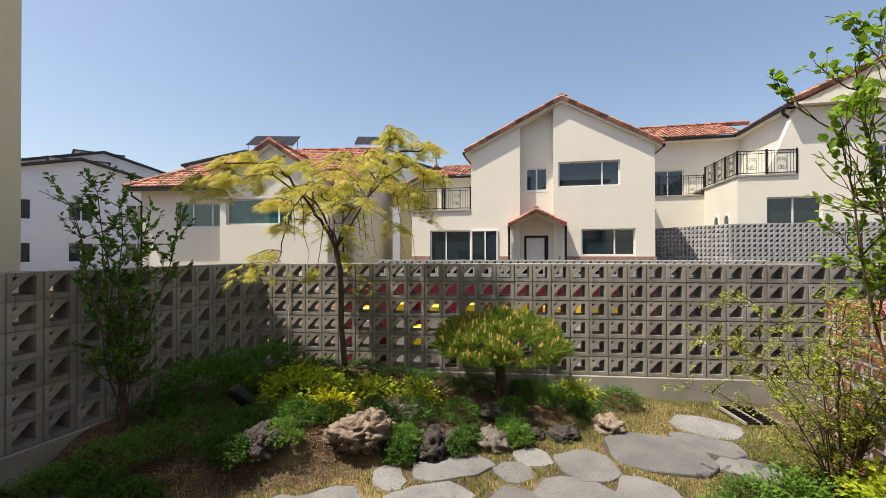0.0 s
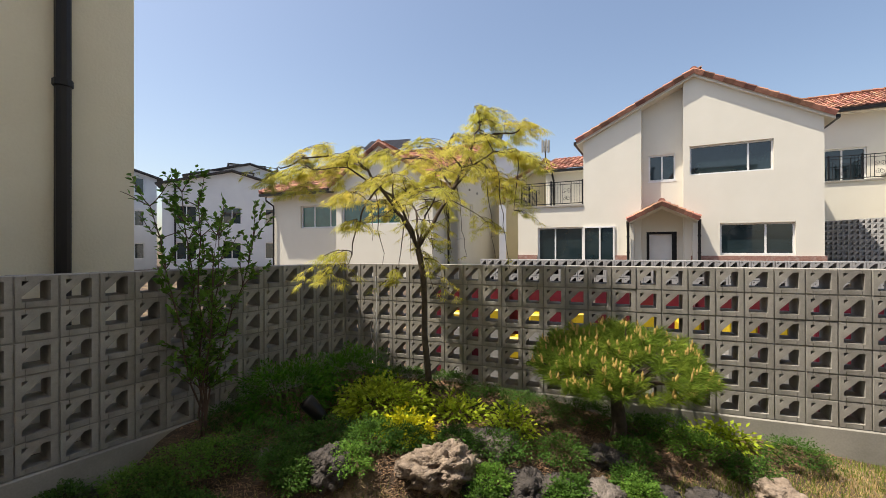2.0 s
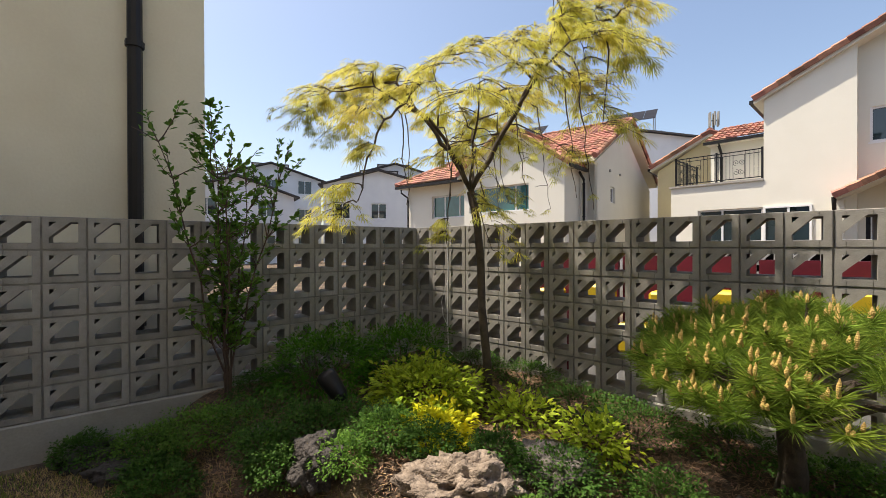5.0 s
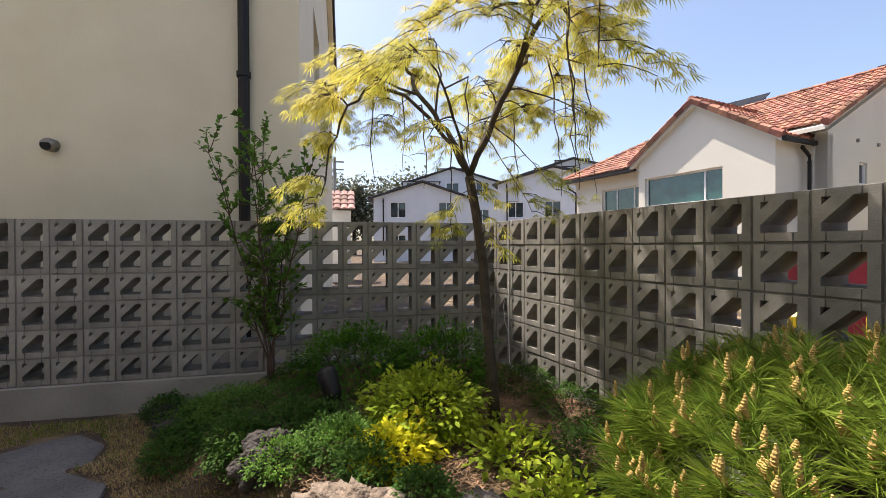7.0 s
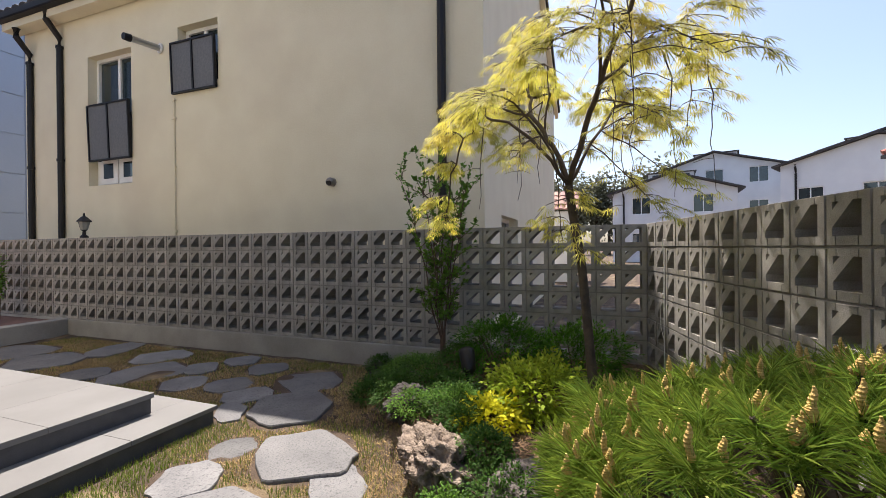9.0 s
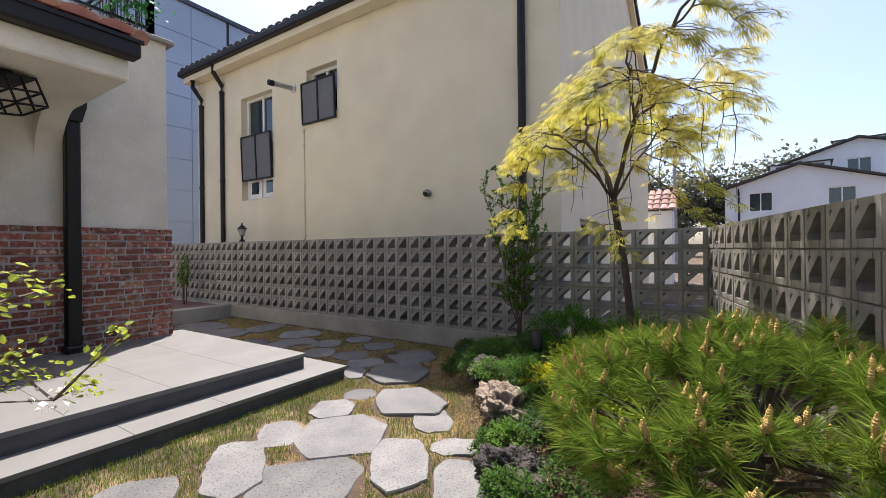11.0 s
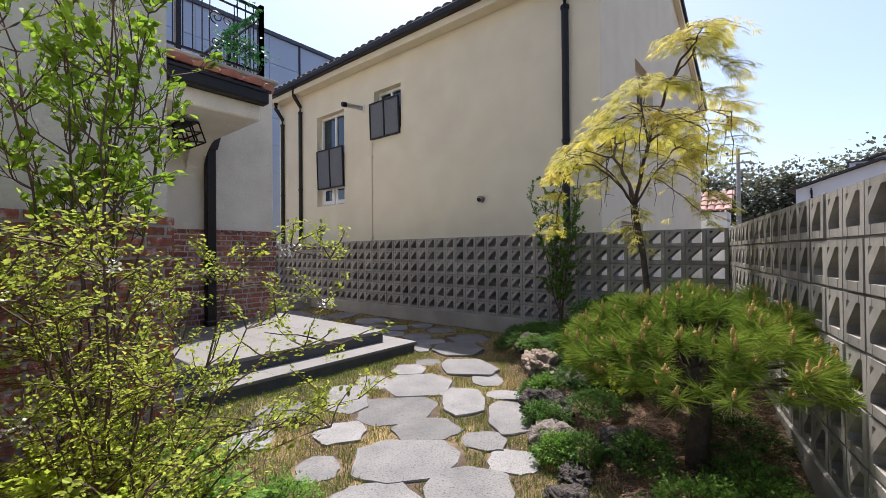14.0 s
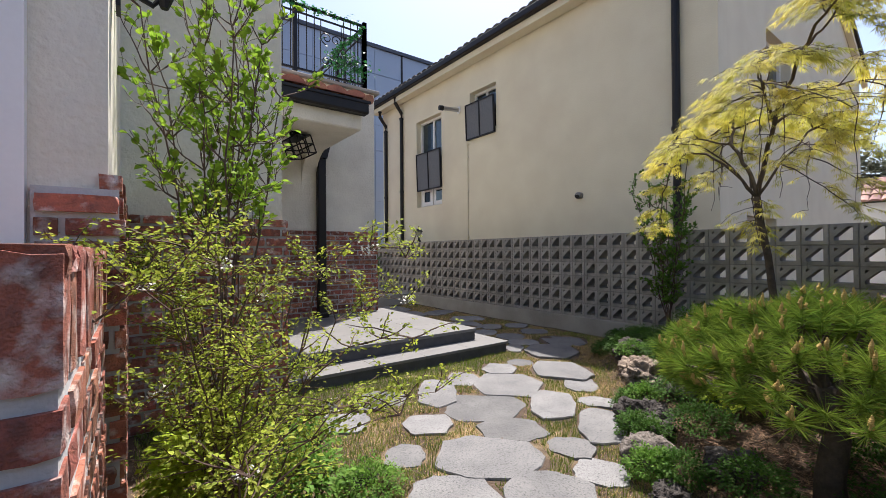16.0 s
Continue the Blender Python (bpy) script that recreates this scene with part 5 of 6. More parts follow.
        segs.append((path, [0.005 - 0.0034 * i / n for i in range(n + 1)]))
        for i in range(n // 2, n + 1):
            if rng.random() < 0.4:
                d = Vector((rng.uniform(-1, 1), rng.uniform(-1, 1), 0.1)).normalized()
                tw = [path[i] + d * 0.1 * f + Vector((0, 0, -0.03 * f * f)) for f in (0, 0.5, 1.0)]
                segs.append((tw, [0.002, 0.0016, 0.0012]))
                if rng.random() < 0.7:
                    tips += [(tw[2], d), (tw[1], d)]
    bm = bmesh.new()
    for pts, rad in segs:
        tube(pts, rad, 4, bm, cap=False)
    tagged(part("twig_mass", bm, BARK, tree), kind="stuff")
    verts, faces = [], []
    for q, d in tips:
        c = q
        ax = Vector((d.x + rng.uniform(-0.7, 0.7), d.y + rng.uniform(-0.7, 0.7), -0.3 + rng.uniform(-0.25, 0.2))).normalized()
        sd = ax.cross(Vector((0, 0, 1))).normalized()
        L = rng.uniform(0.055, 0.1)
        for th in (-1.15, -0.75, -0.36, 0, 0.36, 0.75, 1.15):
            v = (ax * math.cos(th) + sd * math.sin(th) + Vector((0, 0, -0.2 * abs(th) - 0.12))).normalized()
            w = v.cross(Vector((0.1, 0.05, 1))).normalized() * 0.0028
            l = L * (1 - 0.3 * abs(th))
            k = len(verts)
            verts += [tuple(c), tuple(c + v * l * 0.5 + w), tuple(c + v * l + Vector((0, 0, -0.012))), tuple(c + v * l * 0.5 - w)]
            faces.append((k, k + 1, k + 2, k + 3))
    array_part("crown", verts, faces, L_GOLD, tree)
    return tree


golden_maple()


def upright_shrub(name, label, base, height, spread, stems, n_leaf, size, leaf, seed, width=0.55, low=0.3, group="", depth=1):
    """Several upright stems from one foot, with side twigs and leaves set along them."""
    t = thing(name, label, "shrub", group, m=pose(base[0], base[1], ground_z(base[0], base[1]) - 0.02))
    rng = random.Random(seed)
    segs, tips = [], []
    for k in range(stems):
        a = k * math.tau / stems + rng.uniform(-0.4, 0.4)
        lean = spread * rng.uniform(0.3, 1.0)
        h = height * rng.uniform(0.7, 1.0)
        pts = [Vector((0.02 * math.cos(a), 0.02 * math.sin(a), 0))]
        for i in range(1, 9):
            f = i / 8
            pts.append(Vector((lean * math.cos(a) * f ** 1.2 + rng.uniform(-0.02, 0.02), lean * math.sin(a) * f ** 1.2 + rng.uniform(-0.02, 0.02), h * f)))
        segs.append((pts, [0.0055 * (1 - 0.8 * i / 8) + 0.002 for i in range(9)]))
        for i in range(1, 9):
            if i / 8 < low:
                continue
            for _ in range(3):
                d = Vector((rng.uniform(-1, 1), rng.uniform(-1, 1), rng.uniform(0.2, 1.0)))
                grow(pts[i], d, rng.uniform(0.1, 0.24) * spread / 0.35, 0.004, depth - 1, rng, segs, tips, 0.8, 0.1, 0, (1, 2))
        tips.extend((pts[i] + Vector((rng.uniform(-0.02, 0.02), rng.uniform(-0.02, 0.02), 0)), Vector((rng.uniform(-1, 1), rng.uniform(-1, 1), 0.5))) for i in range(3, 9) for _ in range(3) if i / 8 >= low)
    bm = bmesh.new()
    for pts, rad in segs:
        tube(pts, [max(q, 0.0015) for q in rad], 5, bm, cap=False)
    tagged(part("stem_mass", bm, TWIG, t), kind="stuff")
    pick = [rng.choice(tips) for _ in range(n_leaf)]
    leaves("foliage", [p + Vector((rng.uniform(-0.012, 0.012), rng.uniform(-0.012, 0.012), rng.uniform(-0.012, 0.012))) for p, _ in pick], [d for _, d in pick], size, leaf, t, seed, width, blunt=True)
    return t


upright_shrub("lilac_shrub", "narrow green upright shrub by the block wall", (0.32, -1.75), 1.84, 0.42, 7, 3000, 0.043, L_GREEN, 3, 0.62, 0.22)
upright_shrub("dogwood", "tall dogwood with bright green oval leaves", (4.95, -1.85), 2.55, 0.42, 10, 2400, 0.042, L_DOG, 5, 0.74, 0.55, depth=2)


def spirea(base, seed):
    """Arching fine twigs with tiny leaves and clusters of white flowers."""
    t = thing("spirea", "arching spirea with tiny leaves and white flowers", "shrub", m=pose(base[0], base[1], 0))
    rng = random.Random(seed)
    segs, tips, flowers = [], [], []
    for k in range(24):
        a = rng.uniform(0, math.tau)
        reach, h = rng.uniform(0.15, 0.75), rng.uniform(0.6, 1.3)
        pts = []
        for i in range(9):
            f = i / 8
            pts.append(Vector((reach * math.cos(a) * f ** 1.3 + rng.uniform(-0.02, 0.02), reach * math.sin(a) * f ** 1.3 + rng.uniform(-0.02, 0.02), h * math.sin(f * rng.uniform(1.5, 2.0)))))
        segs.append((pts, [0.0052 * (1 - 0.8 * i / 8) for i in range(9)]))
        for i in range(2, 9):
            for _ in range(3):
                grow(pts[i], Vector((rng.uniform(-1, 1), rng.uniform(-1, 1), rng.uniform(-0.1, 0.9))), rng.uniform(0.08, 0.22), 0.0028, 0, rng, segs, tips, 0.8, 0.05, 0.1)
        if rng.random() < 0.4:
            flowers.append(pts[rng.randint(5, 8)])
    bm = bmesh.new()
    for pts, rad in segs:
        tube(pts, [max(q, 0.0013) for q in rad], 4, bm, cap=False)
    tagged(part("twig_mass", bm, TWIG, t), kind="stuff")
    pick = [rng.choice(tips) for _ in range(15500)]
    leaves("foliage", [p + Vector((rng.uniform(-0.018, 0.018), rng.uniform(-0.018, 0.018), rng.uniform(-0.018, 0.018))) for p, _ in pick], [d for _, d in pick], 0.0155, L_SPIREA, t, seed, 0.7, blunt=True)
    fp = [p + Vector((rng.gauss(0, 0.02), rng.gauss(0, 0.02), rng.gauss(0, 0.012))) for p in flowers for _ in range(26)]
    leaves("blossom", fp, [Vector((0, 0, 1))] * len(fp), 0.012, L_FLOWER, t, seed, 1.0)
    return t


spirea((5.02, -1.08), 8)


def pine(base):
    t = thing("dwarf_pine", "round clipped dwarf pine with tan candles", "tree", m=pose(base[0], base[1], ground_z(*base) - 0.03))
    rng = random.Random(77)
    part("trunk", tube([(0, 0, 0), (0.02, 0.0, 0.15), (0.0, 0.02, 0.32), (0.03, 0.0, 0.55)], [0.065, 0.055, 0.05, 0.045], 10), BARK, t, smooth=True)
    R, H, cz = 0.72, 0.40, 0.53
    shoots = []
    while len(shoots) < 340:
        d = Vector((rng.gauss(0, 1), rng.gauss(0, 1), rng.gauss(0.15, 1))).normalized()
        if d.z < 0.1:
            continue
        lump = 1 + 0.16 * noise.noise(d * 2.2 + Vector((5, 0, 0)))
        q = rng.uniform(0.82, 1.0) * lump
        shoots.append((Vector((d.x * R, d.y * R, d.z * H)) * q + Vector((0, 0, cz)), (d + Vector((0, 0, 0.55))).normalized()))
    bm = bmesh.new()
    for k in range(44):
        p, d = shoots[k * 7]
        mid = p * 0.5 + Vector((rng.uniform(-0.06, 0.06), rng.uniform(-0.06, 0.06), 0.24))
        tube([(0.01, 0, 0.42 + rng.uniform(-0.1, 0.1)), mid, p], [0.018, 0.011, 0.005], 5, bm)
    tagged(part("branch_mass", bm, BARK, t), kind="stuff")
    verts, faces = [], []
    rings = [k / 17 for k in range(18)]
    knob = [(0.0088 if k % 2 else 0.0066) * (1.0 if q < 0.7 else 1.0 - (q - 0.7) * 2.6) * (0.75 if k == 0 else 1.0) + 0.0008 for k, q in enumerate(rings)]
    candle_me = mesh_from("candle", tube([(0.002 * math.sin(q * 9), 0.002 * math.cos(q * 7), q) for q in rings], knob, 7), CANDLE)
    for n, (p, d) in enumerate(shoots):
        up = Vector((0, 0, 1))
        for _ in range(125):
            v = (d * rng.uniform(0.25, 1.0) + Vector((rng.uniform(-1, 1), rng.uniform(-1, 1), rng.uniform(-0.7, 0.75)))).normalized()
            s = p - d * rng.uniform(0, 0.07)
            l = rng.uniform(0.06, 0.11)
            w = v.cross(Vector((rng.uniform(-1, 1), rng.uniform(-1, 1), rng.uniform(-1, 1)))).normalized() * 0.0008
            k = len(verts)
            verts += [tuple(s - w), tuple(s + w), tuple(s + v * l * 0.6 + w - up * 0.002), tuple(s + v * l - up * 0.008)]
            faces += [(k, k + 1, k + 2, k + 3)]
        if d.z > 0.45 and rng.random() < 0.75:
            hgt = rng.uniform(0.04, 0.075)
            ax = (Vector((0, 0, 1)) + d * 0.25).normalized()
            for q in range(rng.randint(1, 3)):
                o = p + Vector((rng.uniform(-0.018, 0.018), rng.uniform(-0.018, 0.018), 0.0)) * (q > 0)
                hq = hgt * (1 if q == 0 else 0.55)
                c = new("candle", candle_me)
                c.parent = t
                c.matrix_local = Matrix.LocRotScale(o, ax.to_track_quat("Z", "Y"), (0.8, 0.8, hq * 0.95))
    array_part("needles", verts, faces, L_PINE, t)
    return t


pine((2.86, 0.12))

bush("yew_hedge", "deep green clipped yew bush by the wall", "bush", (0.5, -1.15, 0.37), (0.5, 0.5, 0.37), 5600, 0.036, L_HEDGE, 1, "dark bushes", 0.35, 0.7)
bush("yew_hedge", "deep green clipped yew bush by the wall", "bush", (0.62, -0.55, 0.36), (0.52, 0.48, 0.36), 5200, 0.036, L_HEDGE, 2, "dark bushes", 0.35, 0.7)
bush("golden_spirea", "lime spirea bush with bright yellow new leaves", "bush", (1.22, -0.78, 0.30), (0.54, 0.42, 0.28), 3600, 0.042, L_LIME, 4, "", 0.55, 0.55)
bush("yellow_spirea", "bright yellow leaved spirea clump", "bush", (1.62, -0.98, 0.25), (0.27, 0.25, 0.2), 1300, 0.042, L_YELLOW, 6, "", 0.55, 0.5)
bush("lime_shrub", "lime green leafy undershrub", "bush", (1.72, -0.45, 0.24), (0.4, 0.3, 0.2), 900, 0.045, L_LIME, 7, "", 0.55, 0.3)
bush("euonymus", "small variegated euonymus shrub", "bush", (2.2, -0.45, 0.26), (0.28, 0.24, 0.2), 500, 0.045, L_LIME, 11, "", 0.6, 0.3)
bush("euonymus", "small variegated euonymus shrub", "bush", (3.55, 0.5, 0.12), (0.34, 0.2, 0.16), 700, 0.042, L_LIME, 12, "", 0.6, 0.3)
bush("leafy_shrub", "yellow-green leafy shrub under the house wall", "bush", (5.0, -1.75, 0.22), (0.36, 0.3, 0.26), 900, 0.045, L_LIME, 13, "", 0.6, 0.3)
bush("leafy_shrub", "yellow-green leafy shrub under the house wall", "bush", (4.6, -1.75, 0.16), (0.3, 0.26, 0.2), 700, 0.04, L_GREEN, 14, "", 0.6, 0.3)
bush("golden_spirea", "lime spirea bush with bright yellow new leaves", "bush", (5.08, -1.4, 0.26), (0.26, 0.3, 0.26), 1500, 0.042, L_LIME, 15, "", 0.6, 0.4)
bush("leafy_shrub", "yellow-green leafy shrub under the house wall", "bush", (4.75, -1.25, 0.2), (0.3, 0.26, 0.22), 1100, 0.034, L_GREEN, 16, "", 0.6, 0.35)
bush("narrow_shrub", "narrow green shrub on the terrace beside the wall", "bush", (0.3, -9.04, 0.85), (0.15, 0.15, 0.5), 700, 0.05, L_GREEN, 17, "", 0.6, 0.3, -0.9)
COVER = ((0.55, -1.95, 0.3), (0.95, -1.65, 0.34), (1.2, -1.35, 0.25), (1.5, -1.25, 0.26), (0.3, -2.2, 0.26), (2.25, -0.75, 0.24), (2.6, -0.5, 0.22), (3.0, -0.12, 0.2), (3.4, 0.2, 0.24),
         (2.2, 0.0, 0.34), (1.9, -0.1, 0.3), (2.6, 0.25, 0.3), (3.2, 0.4, 0.28), (0.85, 0.0, 0.3), (1.35, 0.08, 0.3), (1.75, -1.12, 0.17), (2.3, -1.0, 0.15), (4.0, 0.55, 0.24),
         (0.75, -2.2, 0.2), (1.25, -1.75, 0.2), (1.55, -1.5, 0.18), (0.15, -2.5, 0.18), (2.75, -0.72, 0.14), (3.05, -0.42, 0.16), (4.4, -1.3, 0.2), (4.6, -1.0, 0.2), (5.1, -0.75, 0.24),
         (0.35, -1.55, 0.26), (0.75, -1.85, 0.28), (1.15, -1.5, 0.24), (0.95, -2.15, 0.22), (0.5, -2.15, 0.24), (1.5, -1.2, 0.2), (1.35, -1.75, 0.16), (2.3, -1.12, 0.13), (2.7, -0.85, 0.14), (3.12, -0.55, 0.14), (2.0, -0.92, 0.16), (3.7, 0.15, 0.2), (3.0, 0.35, 0.24))
for i, (x, y, r) in enumerate(COVER):
    bush("ground_cover", "low dark green juniper ground cover", "ground cover", (x, y, ground_z(x, y) + 0.05), (r * 1.2, r * 1.05, 0.14), 2400, 0.017, L_COVER if i % 4 else L_GREEN, 50 + i, "juniper mats", 0.62, 0.6, -0.1, 5)


# ---- rocks ----
def rock(p, r, seed, material, label, pits=1.0, detail=4):
    """A craggy boulder: ridged lumps, with rounded hollows eaten into it."""
    bm = bmesh.new()
    bmesh.ops.create_icosphere(bm, subdivisions=detail, radius=1.0)
    o = Vector((seed * 3.1, seed * 1.7, 0))
    for v in bm.verts:
        d = v.co.normalized()
        q = 0.84 + 0.36 * noise.noise(d * 1.4 + o) + 0.24 * (0.6 - 2 * abs(noise.noise(d * 2.6 + o))) + 0.12 * (0.5 - 2 * abs(noise.noise(d * 6 + o))) + 0.05 * noise.noise(d * 15 + o)
        for k, deep in ((3.4, 0.3), (7.5, 0.13)):
            near = noise.voronoi(d * k + o)[0][0]
            q -= pits * deep * max(0.0, 1 - near / 0.42) ** 0.6 * (noise.noise(d * 2 + o * 1.3) > -0.12)
        q = max(q, 0.35)
        v.co = Vector((d.x * r[0], d.y * r[1], d.z * r[2])) * q
    ob = tagged(part("rock", bm, material, smooth=True), label, "rock", "garden rocks")
    ob.matrix_world = pose(p[0], p[1], ground_z(p[0], p[1]) + r[2] * 0.25, 0, 0, seed * 47)
    return ob


PALE_L, DARK_L, GREY_L = "pale weathered pitted rock at the bed edge", "dark pitted lava rock at the bed edge", "grey rough rock half buried in the bed"
rock((2.02, -1.14), (0.29, 0.2, 0.155), 1, ROCK_PALE, PALE_L, 1.2, 5)
rock((2.5, -0.88), (0.22, 0.18, 0.124), 2, ROCK, DARK_L)
rock((2.92, -0.65), (0.18, 0.16, 0.118), 3, ROCK_GREY, GREY_L, 0.8)
rock((3.24, -0.38), (0.1, 0.1, 0.062), 4, ROCK, DARK_L)
rock((3.48, -0.32), (0.15, 0.13, 0.074), 5, ROCK, DARK_L)
rock((3.85, -0.02), (0.19, 0.15, 0.105), 6, ROCK_PALE, PALE_L, 0.5)
rock((1.46, -1.58), (0.17, 0.14, 0.136), 7, ROCK, DARK_L, 0.4)
rock((1.05, -1.72), (0.07, 0.06, 0.062), 8, ROCK_GREY, GREY_L, 0.3)
rock((0.5, -2.3), (0.2, 0.14, 0.068), 9, ROCK, DARK_L)
rock((0.2, -2.45), (0.18, 0.14, 0.081), 10, ROCK, DARK_L)
rock((2.14, -0.72), (0.22, 0.17, 0.093), 11, ROCK_GREY, GREY_L, 0.7)
rock((2.85, -0.25), (0.18, 0.14, 0.087), 12, ROCK, DARK_L, 0.4)
rock((2.25, -1.05), (0.12, 0.1, 0.074), 13, ROCK, DARK_L)
rock((4.45, -1.12), (0.12, 0.11, 0.074), 14, ROCK, DARK_L)
rock((4.36, -1.45), (0.1, 0.09, 0.062), 15, ROCK, DARK_L)
rock((2.66, -0.72), (0.13, 0.11, 0.087), 16, ROCK, DARK_L)

# ---- stepping stones ----
paving = thing("stepping_stones", "irregular grey basalt stepping stones set in dry grass", "paving", kind="structure")
NEAR = ((3.14, -1.84, 0.32, 0.28, 138), (2.59, -2.11, 0.31, 0.31, 135), (2.68, -1.54, 0.17, 0.3, 129), (1.86, -2.08, 0.29, 0.32, 128), (2.7, -1.09, 0.16, 0.31, 123), (2.33, -1.34, 0.17, 0.11, 123),
        (3.25, -1.42, 0.22, 0.19, 134), (3.16, -1.01, 0.14, 0.13, 127), (3.62, -1.22, 0.31, 0.25, 136), (3.26, -0.74, 0.15, 0.15, 123), (4.04, -1.04, 0.22, 0.18, 143), (3.66, -0.76, 0.22, 0.2, 126),
        (4.02, -1.54, 0.13, 0.14, 148), (3.65, -1.83, 0.17, 0.17, 145), (3.23, -2.32, 0.16, 0.33, 144), (2.8, -2.49, 0.15, 0.21, 141), (2.31, -2.51, 0.17, 0.19, 136), (1.93, -2.57, 0.14, 0.16, 133),
        (2.07, -1.71, 0.14, 0.21, 125), (3.7, -2.45, 0.2, 0.22, 150), (4.1, -2.2, 0.16, 0.18, 156))
SHADE = ((1.29, -2.66, 0.3, 0.36, 130), (0.68, -2.97, 0.3, 0.32, 128), (0.99, -3.62, 0.2, 0.2, 137), (1.51, -3.06, 0.12, 0.2, 137), (1.16, -3.23, 0.2, 0.19, 136), (1.01, -4.74, 0.36, 0.34, 146),
         (1.12, -4.06, 0.19, 0.22, 141), (1.24, -5.27, 0.2, 0.22, 151), (1.08, -6.3, 0.34, 0.42, 154), (0.5, -5.2, 0.3, 0.26, 145), (0.35, -4.12, 0.18, 0.2, 137), (0.5, -3.64, 0.2, 0.2, 134), (0.7, -4.34, 0.17, 0.22, 140),
         (0.45, -6.1, 0.24, 0.36, 108), (0.9, -7.2, 0.46, 0.34, 95))
FRONT = ((4.17, -0.4, 0.37, 0.33, -9), (4.7, 0.29, 0.28, 0.23, -15), (4.58, -0.14, 0.26, 0.17, -15), (4.78, -0.46, 0.22, 0.15, -18))


def stepping_stone(x, y, a, b, yaw, seed):
    rng = random.Random(seed)
    n = rng.randint(6, 8)
    pts = []
    for k in range(n):
        th = k * math.tau / n + rng.uniform(-0.22, 0.22)
        q = rng.uniform(0.92, 1.1)
        pts.append(Vector((math.copysign(abs(math.cos(th)) ** 0.75, math.cos(th)) * a * q, math.copysign(abs(math.sin(th)) ** 0.75, math.sin(th)) * b * q)))
    ring = []
    for k in range(n):
        p, q = pts[k], pts[(k + 1) % n]
        for f in (0.07, 0.35, 0.65, 0.93):
            ring.append(p.lerp(q, f) + Vector((rng.uniform(-0.008, 0.008), rng.uniform(-0.008, 0.008))))
    bm = bmesh.new()
    rows = [[bm.verts.new((p.x * s, p.y * s, z)) for p in ring] for s, z in ((1.0, -0.05), (1.0, 0.0), (0.985, 0.008))]
    for r0, r1 in zip(rows, rows[1:]):
        for k in range(len(ring)):
            bm.faces.new((r0[k], r0[(k + 1) % len(ring)], r1[(k + 1) % len(ring)], r1[k]))
    bm.faces.new(rows[-1])
    ob = part("stone", bm, SLATE, paving)
    ob.matrix_local = pose(x, y, 0.004 + ground_z(x, y), rng.uniform(-0.6, 0.6), rng.uniform(-0.6, 0.6), yaw)


STONES = NEAR + SHADE + FRONT
for i, s in enumerate(STONES):
    stepping_stone(s[0], s[1], s[2] * 1.06, s[3] * 1.06, s[4], 200 + i)

# garden spotlight and the loose white cable on the block wall
spot = thing("garden_spotlight", "small black garden spotlight among the plants", "spotlight", m=pose(1.02, -1.3, ground_z(1.02, -1.3) - 0.02))
part("spike", tube([(0, 0, 0), (0, 0, 0.16)], 0.012, 8), BLACK_IRON, spot)
part("head", tube([(0.05, 0.03, 0.12), (0.03, 0.02, 0.15), (-0.05, -0.02, 0.24), (-0.07, -0.03, 0.26)], [0.03, 0.05, 0.06, 0.06], 14), BLACK_PIPE, spot, smooth=True)
part("lens", tube([(-0.071, -0.03, 0.261), (-0.074, -0.031, 0.264)], 0.05, 14), GLASS, spot)
cable = thing("loose_cable", "thin white cable hanging on the block wall", "cable", m=BACK)
part("wire", tube([(0.43, -0.01, 1.3), (0.40, -0.02, 1.31), (0.41, -0.012, 1.1), (0.40, -0.012, 0.6), (0.41, -0.012, 0.3), (0.46, -0.015, 0.28)], 0.004, 6), WHITE_FRAME, cable)
part("wire", tube([(0.40, -0.01, 0.95), (0.33, -0.015, 0.75), (0.35, -0.015, 0.62), (0.39, -0.012, 0.55)], 0.003, 6), WHITE_FRAME, cable)

# drain grate
grate = thing("drain_grate", "grey steel drain grate in the lawn", "drain", m=pose(5.12, 0.6, 0.03, 0, 0, 14))
for i in range(9):
    part("grate_bar", boxed(-0.14, 0.14, -0.2 + i * 0.05, -0.192 + i * 0.05, 0, 0.02), BLACK_IRON, grate)
for x in (-0.15, -0.02, 0.14):
    part("grate_frame", boxed(x, x + 0.012, -0.215, 0.225, -0.005, 0.022), CONCRETE, grate)

# ---- lawn: dry and green blades ----
def on_stone(x, y):
    for sx, sy, a, b, yaw in STONES:
        c, s = math.cos(radians(yaw)), math.sin(radians(yaw))
        u, v = (x - sx) * c + (y - sy) * s, -(x - sx) * s + (y - sy) * c
        if (abs(u) / (a * 1.06)) ** 2.6 + (abs(v) / (b * 1.06)) ** 2.6 < 1:
            return True
    return False


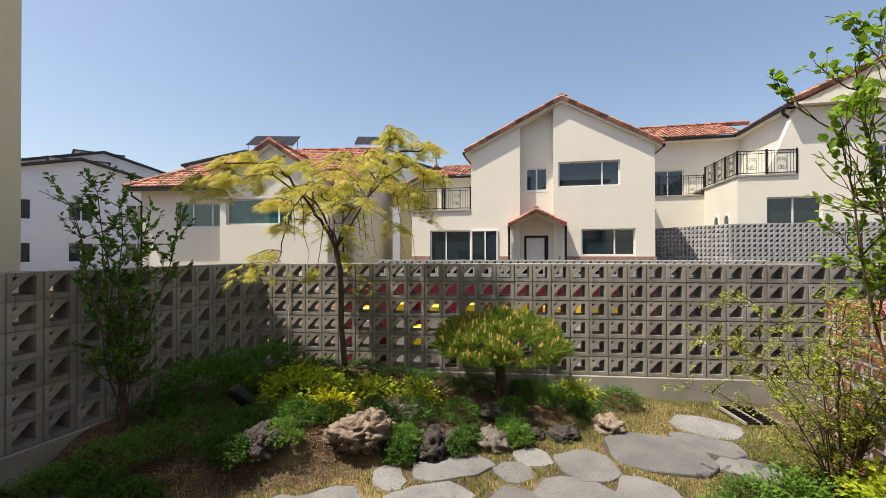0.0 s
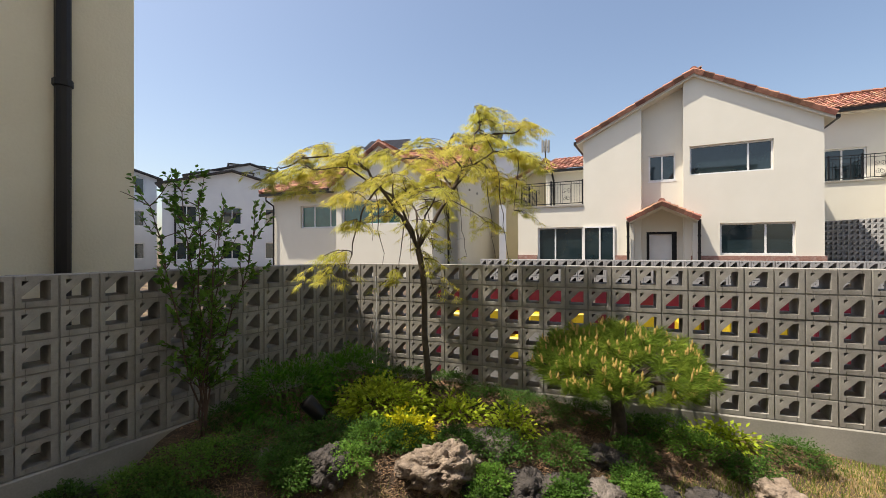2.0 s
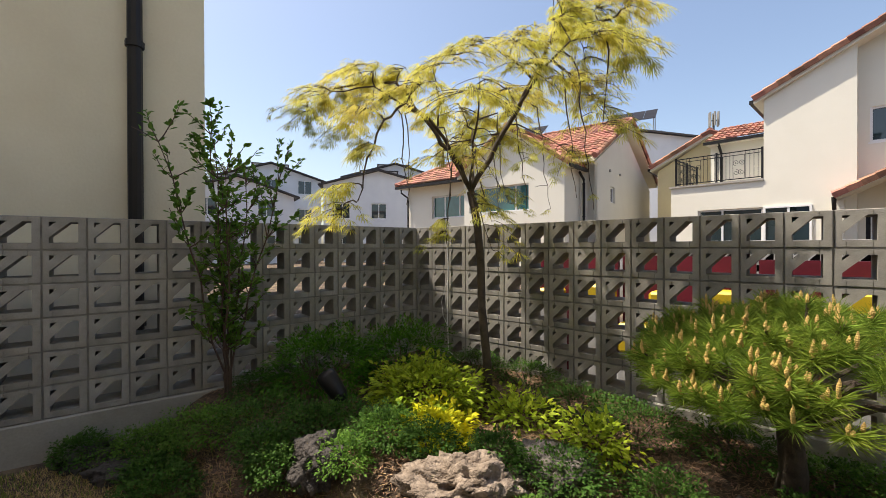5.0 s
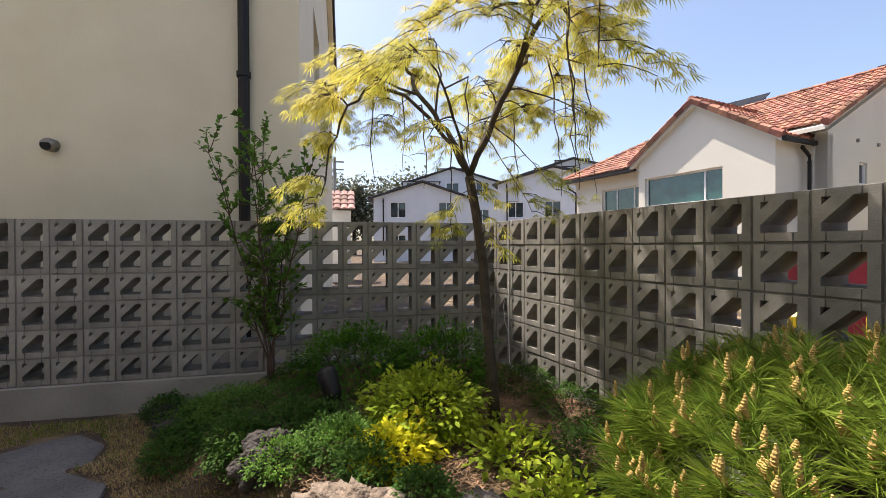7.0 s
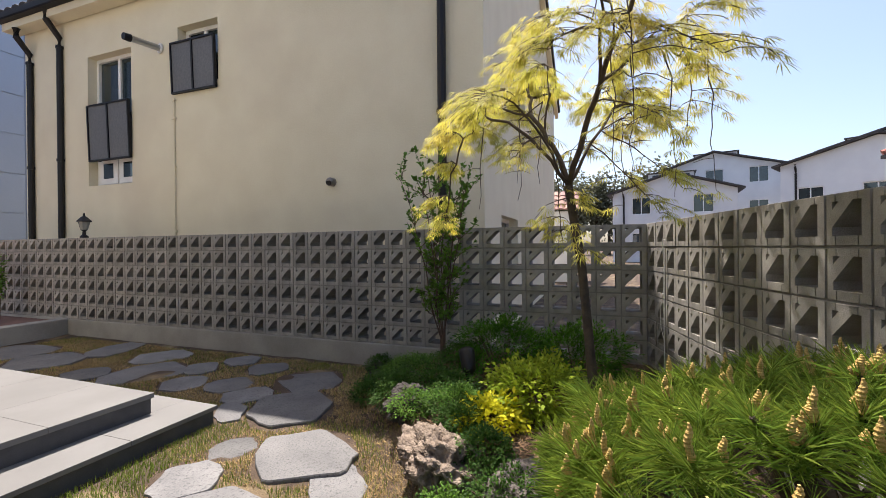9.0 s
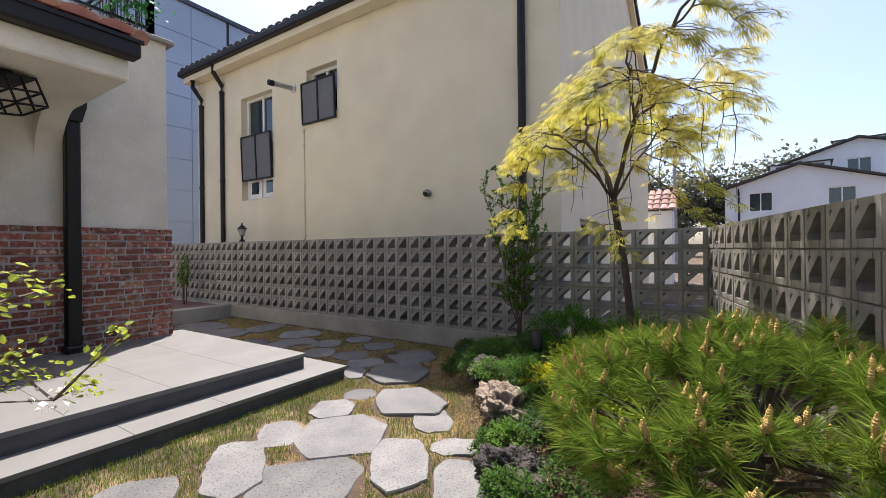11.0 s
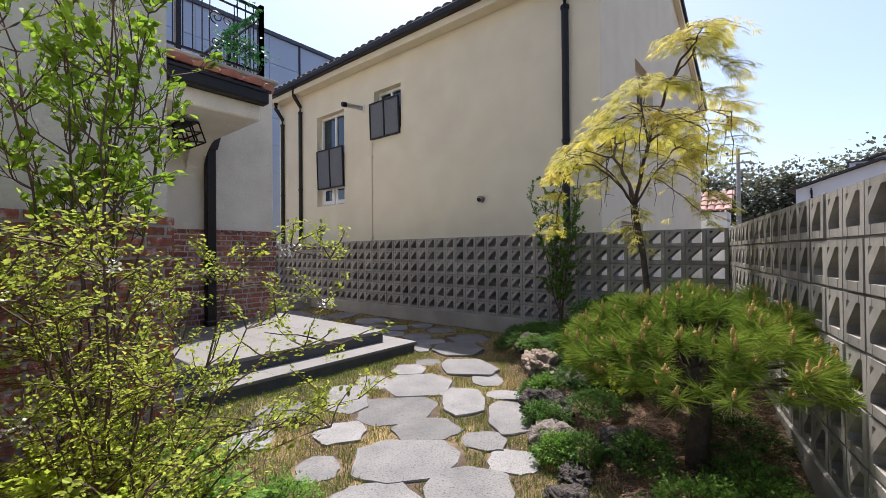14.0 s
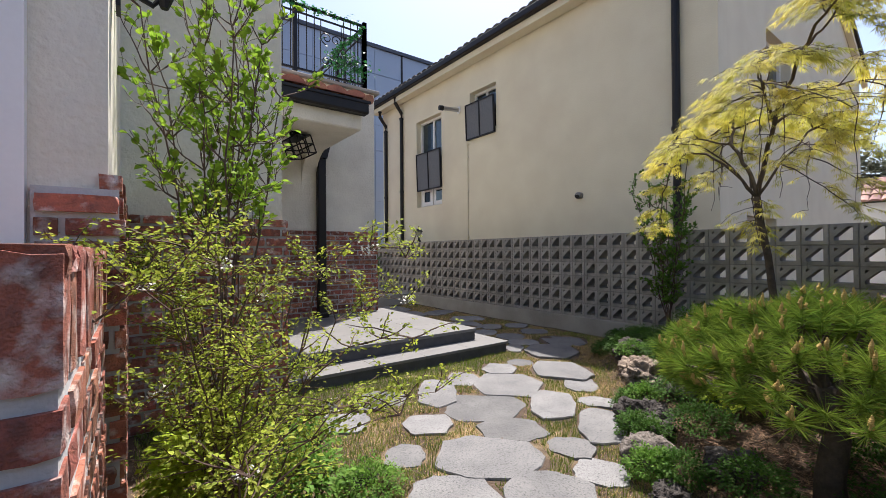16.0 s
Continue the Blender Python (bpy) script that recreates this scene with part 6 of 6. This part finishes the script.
def lawn(name, label, n, material, seed, green, hgt):
    rng = random.Random(seed)
    verts, faces = [], []
    while len(faces) < n:
        x, y = rng.uniform(0.12, 5.35), rng.uniform(-7.5, 0.95)
        if y > math.tan(radians(BACK_AZ)) * x - 0.05 or (x > 1.66 and y < -2.99) or (x > 5.3 and y < -0.1):
            continue
        if rng.random() < bed(x, y) * 1.4 or on_stone(x, y):
            continue
        g = 0.5 + 0.5 * noise.noise((x * 1.3, y * 1.3, 4)) + 0.5 * smooth01((y + 3.4) / 0.3) * smooth01((-2.6 - y) / 0.2) + (0.3 if x > 2.2 else 0)
        if x < 1.4:
            g -= 0.35
        if rng.random() > (g if green else 1.25 - g):
            continue
        a = rng.uniform(0, math.tau)
        h = hgt * rng.uniform(0.4, 1.2)
        lean = rng.uniform(0.5, 2.2) if not green else rng.uniform(0.1, 0.8)
        z = ground_z(x, y) - 0.004
        w = 0.0026
        dx, dy = math.cos(a), math.sin(a)
        k = len(verts)
        verts += [(x - dy * w, y + dx * w, z), (x + dy * w, y - dx * w, z), (x + dx * h * lean * 0.6, y + dy * h * lean * 0.6, z + h * (1.1 - 0.45 * lean))]
        faces.append((k, k + 1, k + 2))
    return tagged(array_part(name, verts, faces, material), label, "grass", kind="stuff")


def litter(n, seed):
    """Fallen needles and straw lying on the bed."""
    rng = random.Random(seed)
    verts, faces = [], []
    while len(faces) < n:
        x, y = rng.uniform(0.05, 4.6), rng.uniform(-2.6, 0.9)
        if bed(x, y) < 0.3 or y > math.tan(radians(BACK_AZ)) * x - 0.02:
            continue
        a, l, w = rng.uniform(0, math.tau), rng.uniform(0.03, 0.08), rng.uniform(0.0015, 0.004)
        dx, dy = math.cos(a), math.sin(a)
        z = ground_z(x, y) + rng.uniform(0.002, 0.012)
        k = len(verts)
        verts += [(x - dy * w, y + dx * w, z), (x + dy * w, y - dx * w, z), (x + dx * l, y + dy * l, z + rng.uniform(-0.004, 0.012))]
        faces.append((k, k + 1, k + 2))
    return tagged(array_part("leaf_litter", verts, faces, mat("brown_litter", (0.26, 0.16, 0.09), (0.13, 0.08, 0.05), 0.9, 5, 40, 0, island=0.5)), "fallen brown needles and bark on the bed", "litter", kind="stuff")


litter(30000, 63)
lawn("dry_grass", "dry straw coloured lawn between the stones", 125000, STRAW, 61, False, 0.04)
lawn("green_grass", "fresh green grass tufts by stones and deck", 52000, GRASS, 62, True, 0.045)

# far woods beyond the houses
woods = thing("woods", "hazy spring woods on a far rise", "trees", kind="stuff")
rng = random.Random(91)
for k in range(16):
    x, y = -58 + rng.uniform(-6, 6), -13 + k * 1.5 + rng.uniform(-1, 1)
    pts, ds = blob_points((x, y, rng.uniform(6.0, 8.0)), (3.4, 3.0, rng.uniform(4.5, 6.0)), 1100, 300 + k, 0.4, -1)
    leaves("crown", pts, ds, 0.5, L_FAR, woods, 400 + k, 0.8)
    part("trunk", tube([(x, y, 0), (x, y, 8)], [0.25, 0.1], 6), BARK, woods)

# ivy on the balcony rail
ivy = thing("rail_ivy", "green artificial ivy draped on the balcony rail", "ivy")
rng = random.Random(12)
ip = [Vector((2.36 + rng.random() ** 0.7 * 2.1, -5.5 + rng.uniform(-0.04, 0.05), 4.83 + rng.gauss(0, 0.03))) for _ in range(420)]
ip += [Vector((2.62 + rng.gauss(0, 0.18), -5.46 + rng.uniform(-0.04, 0.06), 4.12 + rng.gauss(0, 0.1))) for _ in range(420)]
ip += [Vector((2.4 + 0.5 * q, -5.46 + rng.uniform(-0.04, 0.06), 4.72 - 0.5 * q + rng.gauss(0, 0.03))) for q in [rng.random() for _ in range(160)]]
leaves("foliage", ip, [Vector((rng.uniform(-1, 1), 0.6, -0.2)) for _ in ip], 0.06, mat("ivy_leaf", (0.06, 0.30, 0.08), (0.04, 0.2, 0.05), 0.5, 3, 30, 0.0, island=0.3, translucent=0.2), ivy, 15, 0.8)

# ---- block walls, last ----
wall_west = block_wall("wall_west", Matrix(((0, -1, 0, 0), (1, 0, 0, 0), (0, 0, 1, 0), (0, 0, 0, 1))), -39, 0, 6, 0.206, WALL_TOP, "grey breeze block garden wall with diagonal webs", -0.2)
wall_side = block_wall("wall_south", Matrix(((0, -1, 0, -0.02), (1, 0, 0, -8.05), (0, 0, 1, 0), (0, 0, 0, 1))), -24, 0, 6, 0.206, WALL_TOP + 0.0, "grey breeze block wall beside the terrace", -0.2)
part("corner_post", boxed(-0.15, -0.003, 0.004, DEP, -0.2, WALL_TOP - 0.01), CONCRETE, None).matrix_world = BACK
tagged(bpy.data.objects["corner_post"], "grey concrete filler where two block walls meet", "wall post", kind="structure")
wall_north = block_wall("wall_north", BACK, 0, 42, 6, 0.2, WALL_TOP, "grey breeze block garden wall with tree shadows", -0.2)
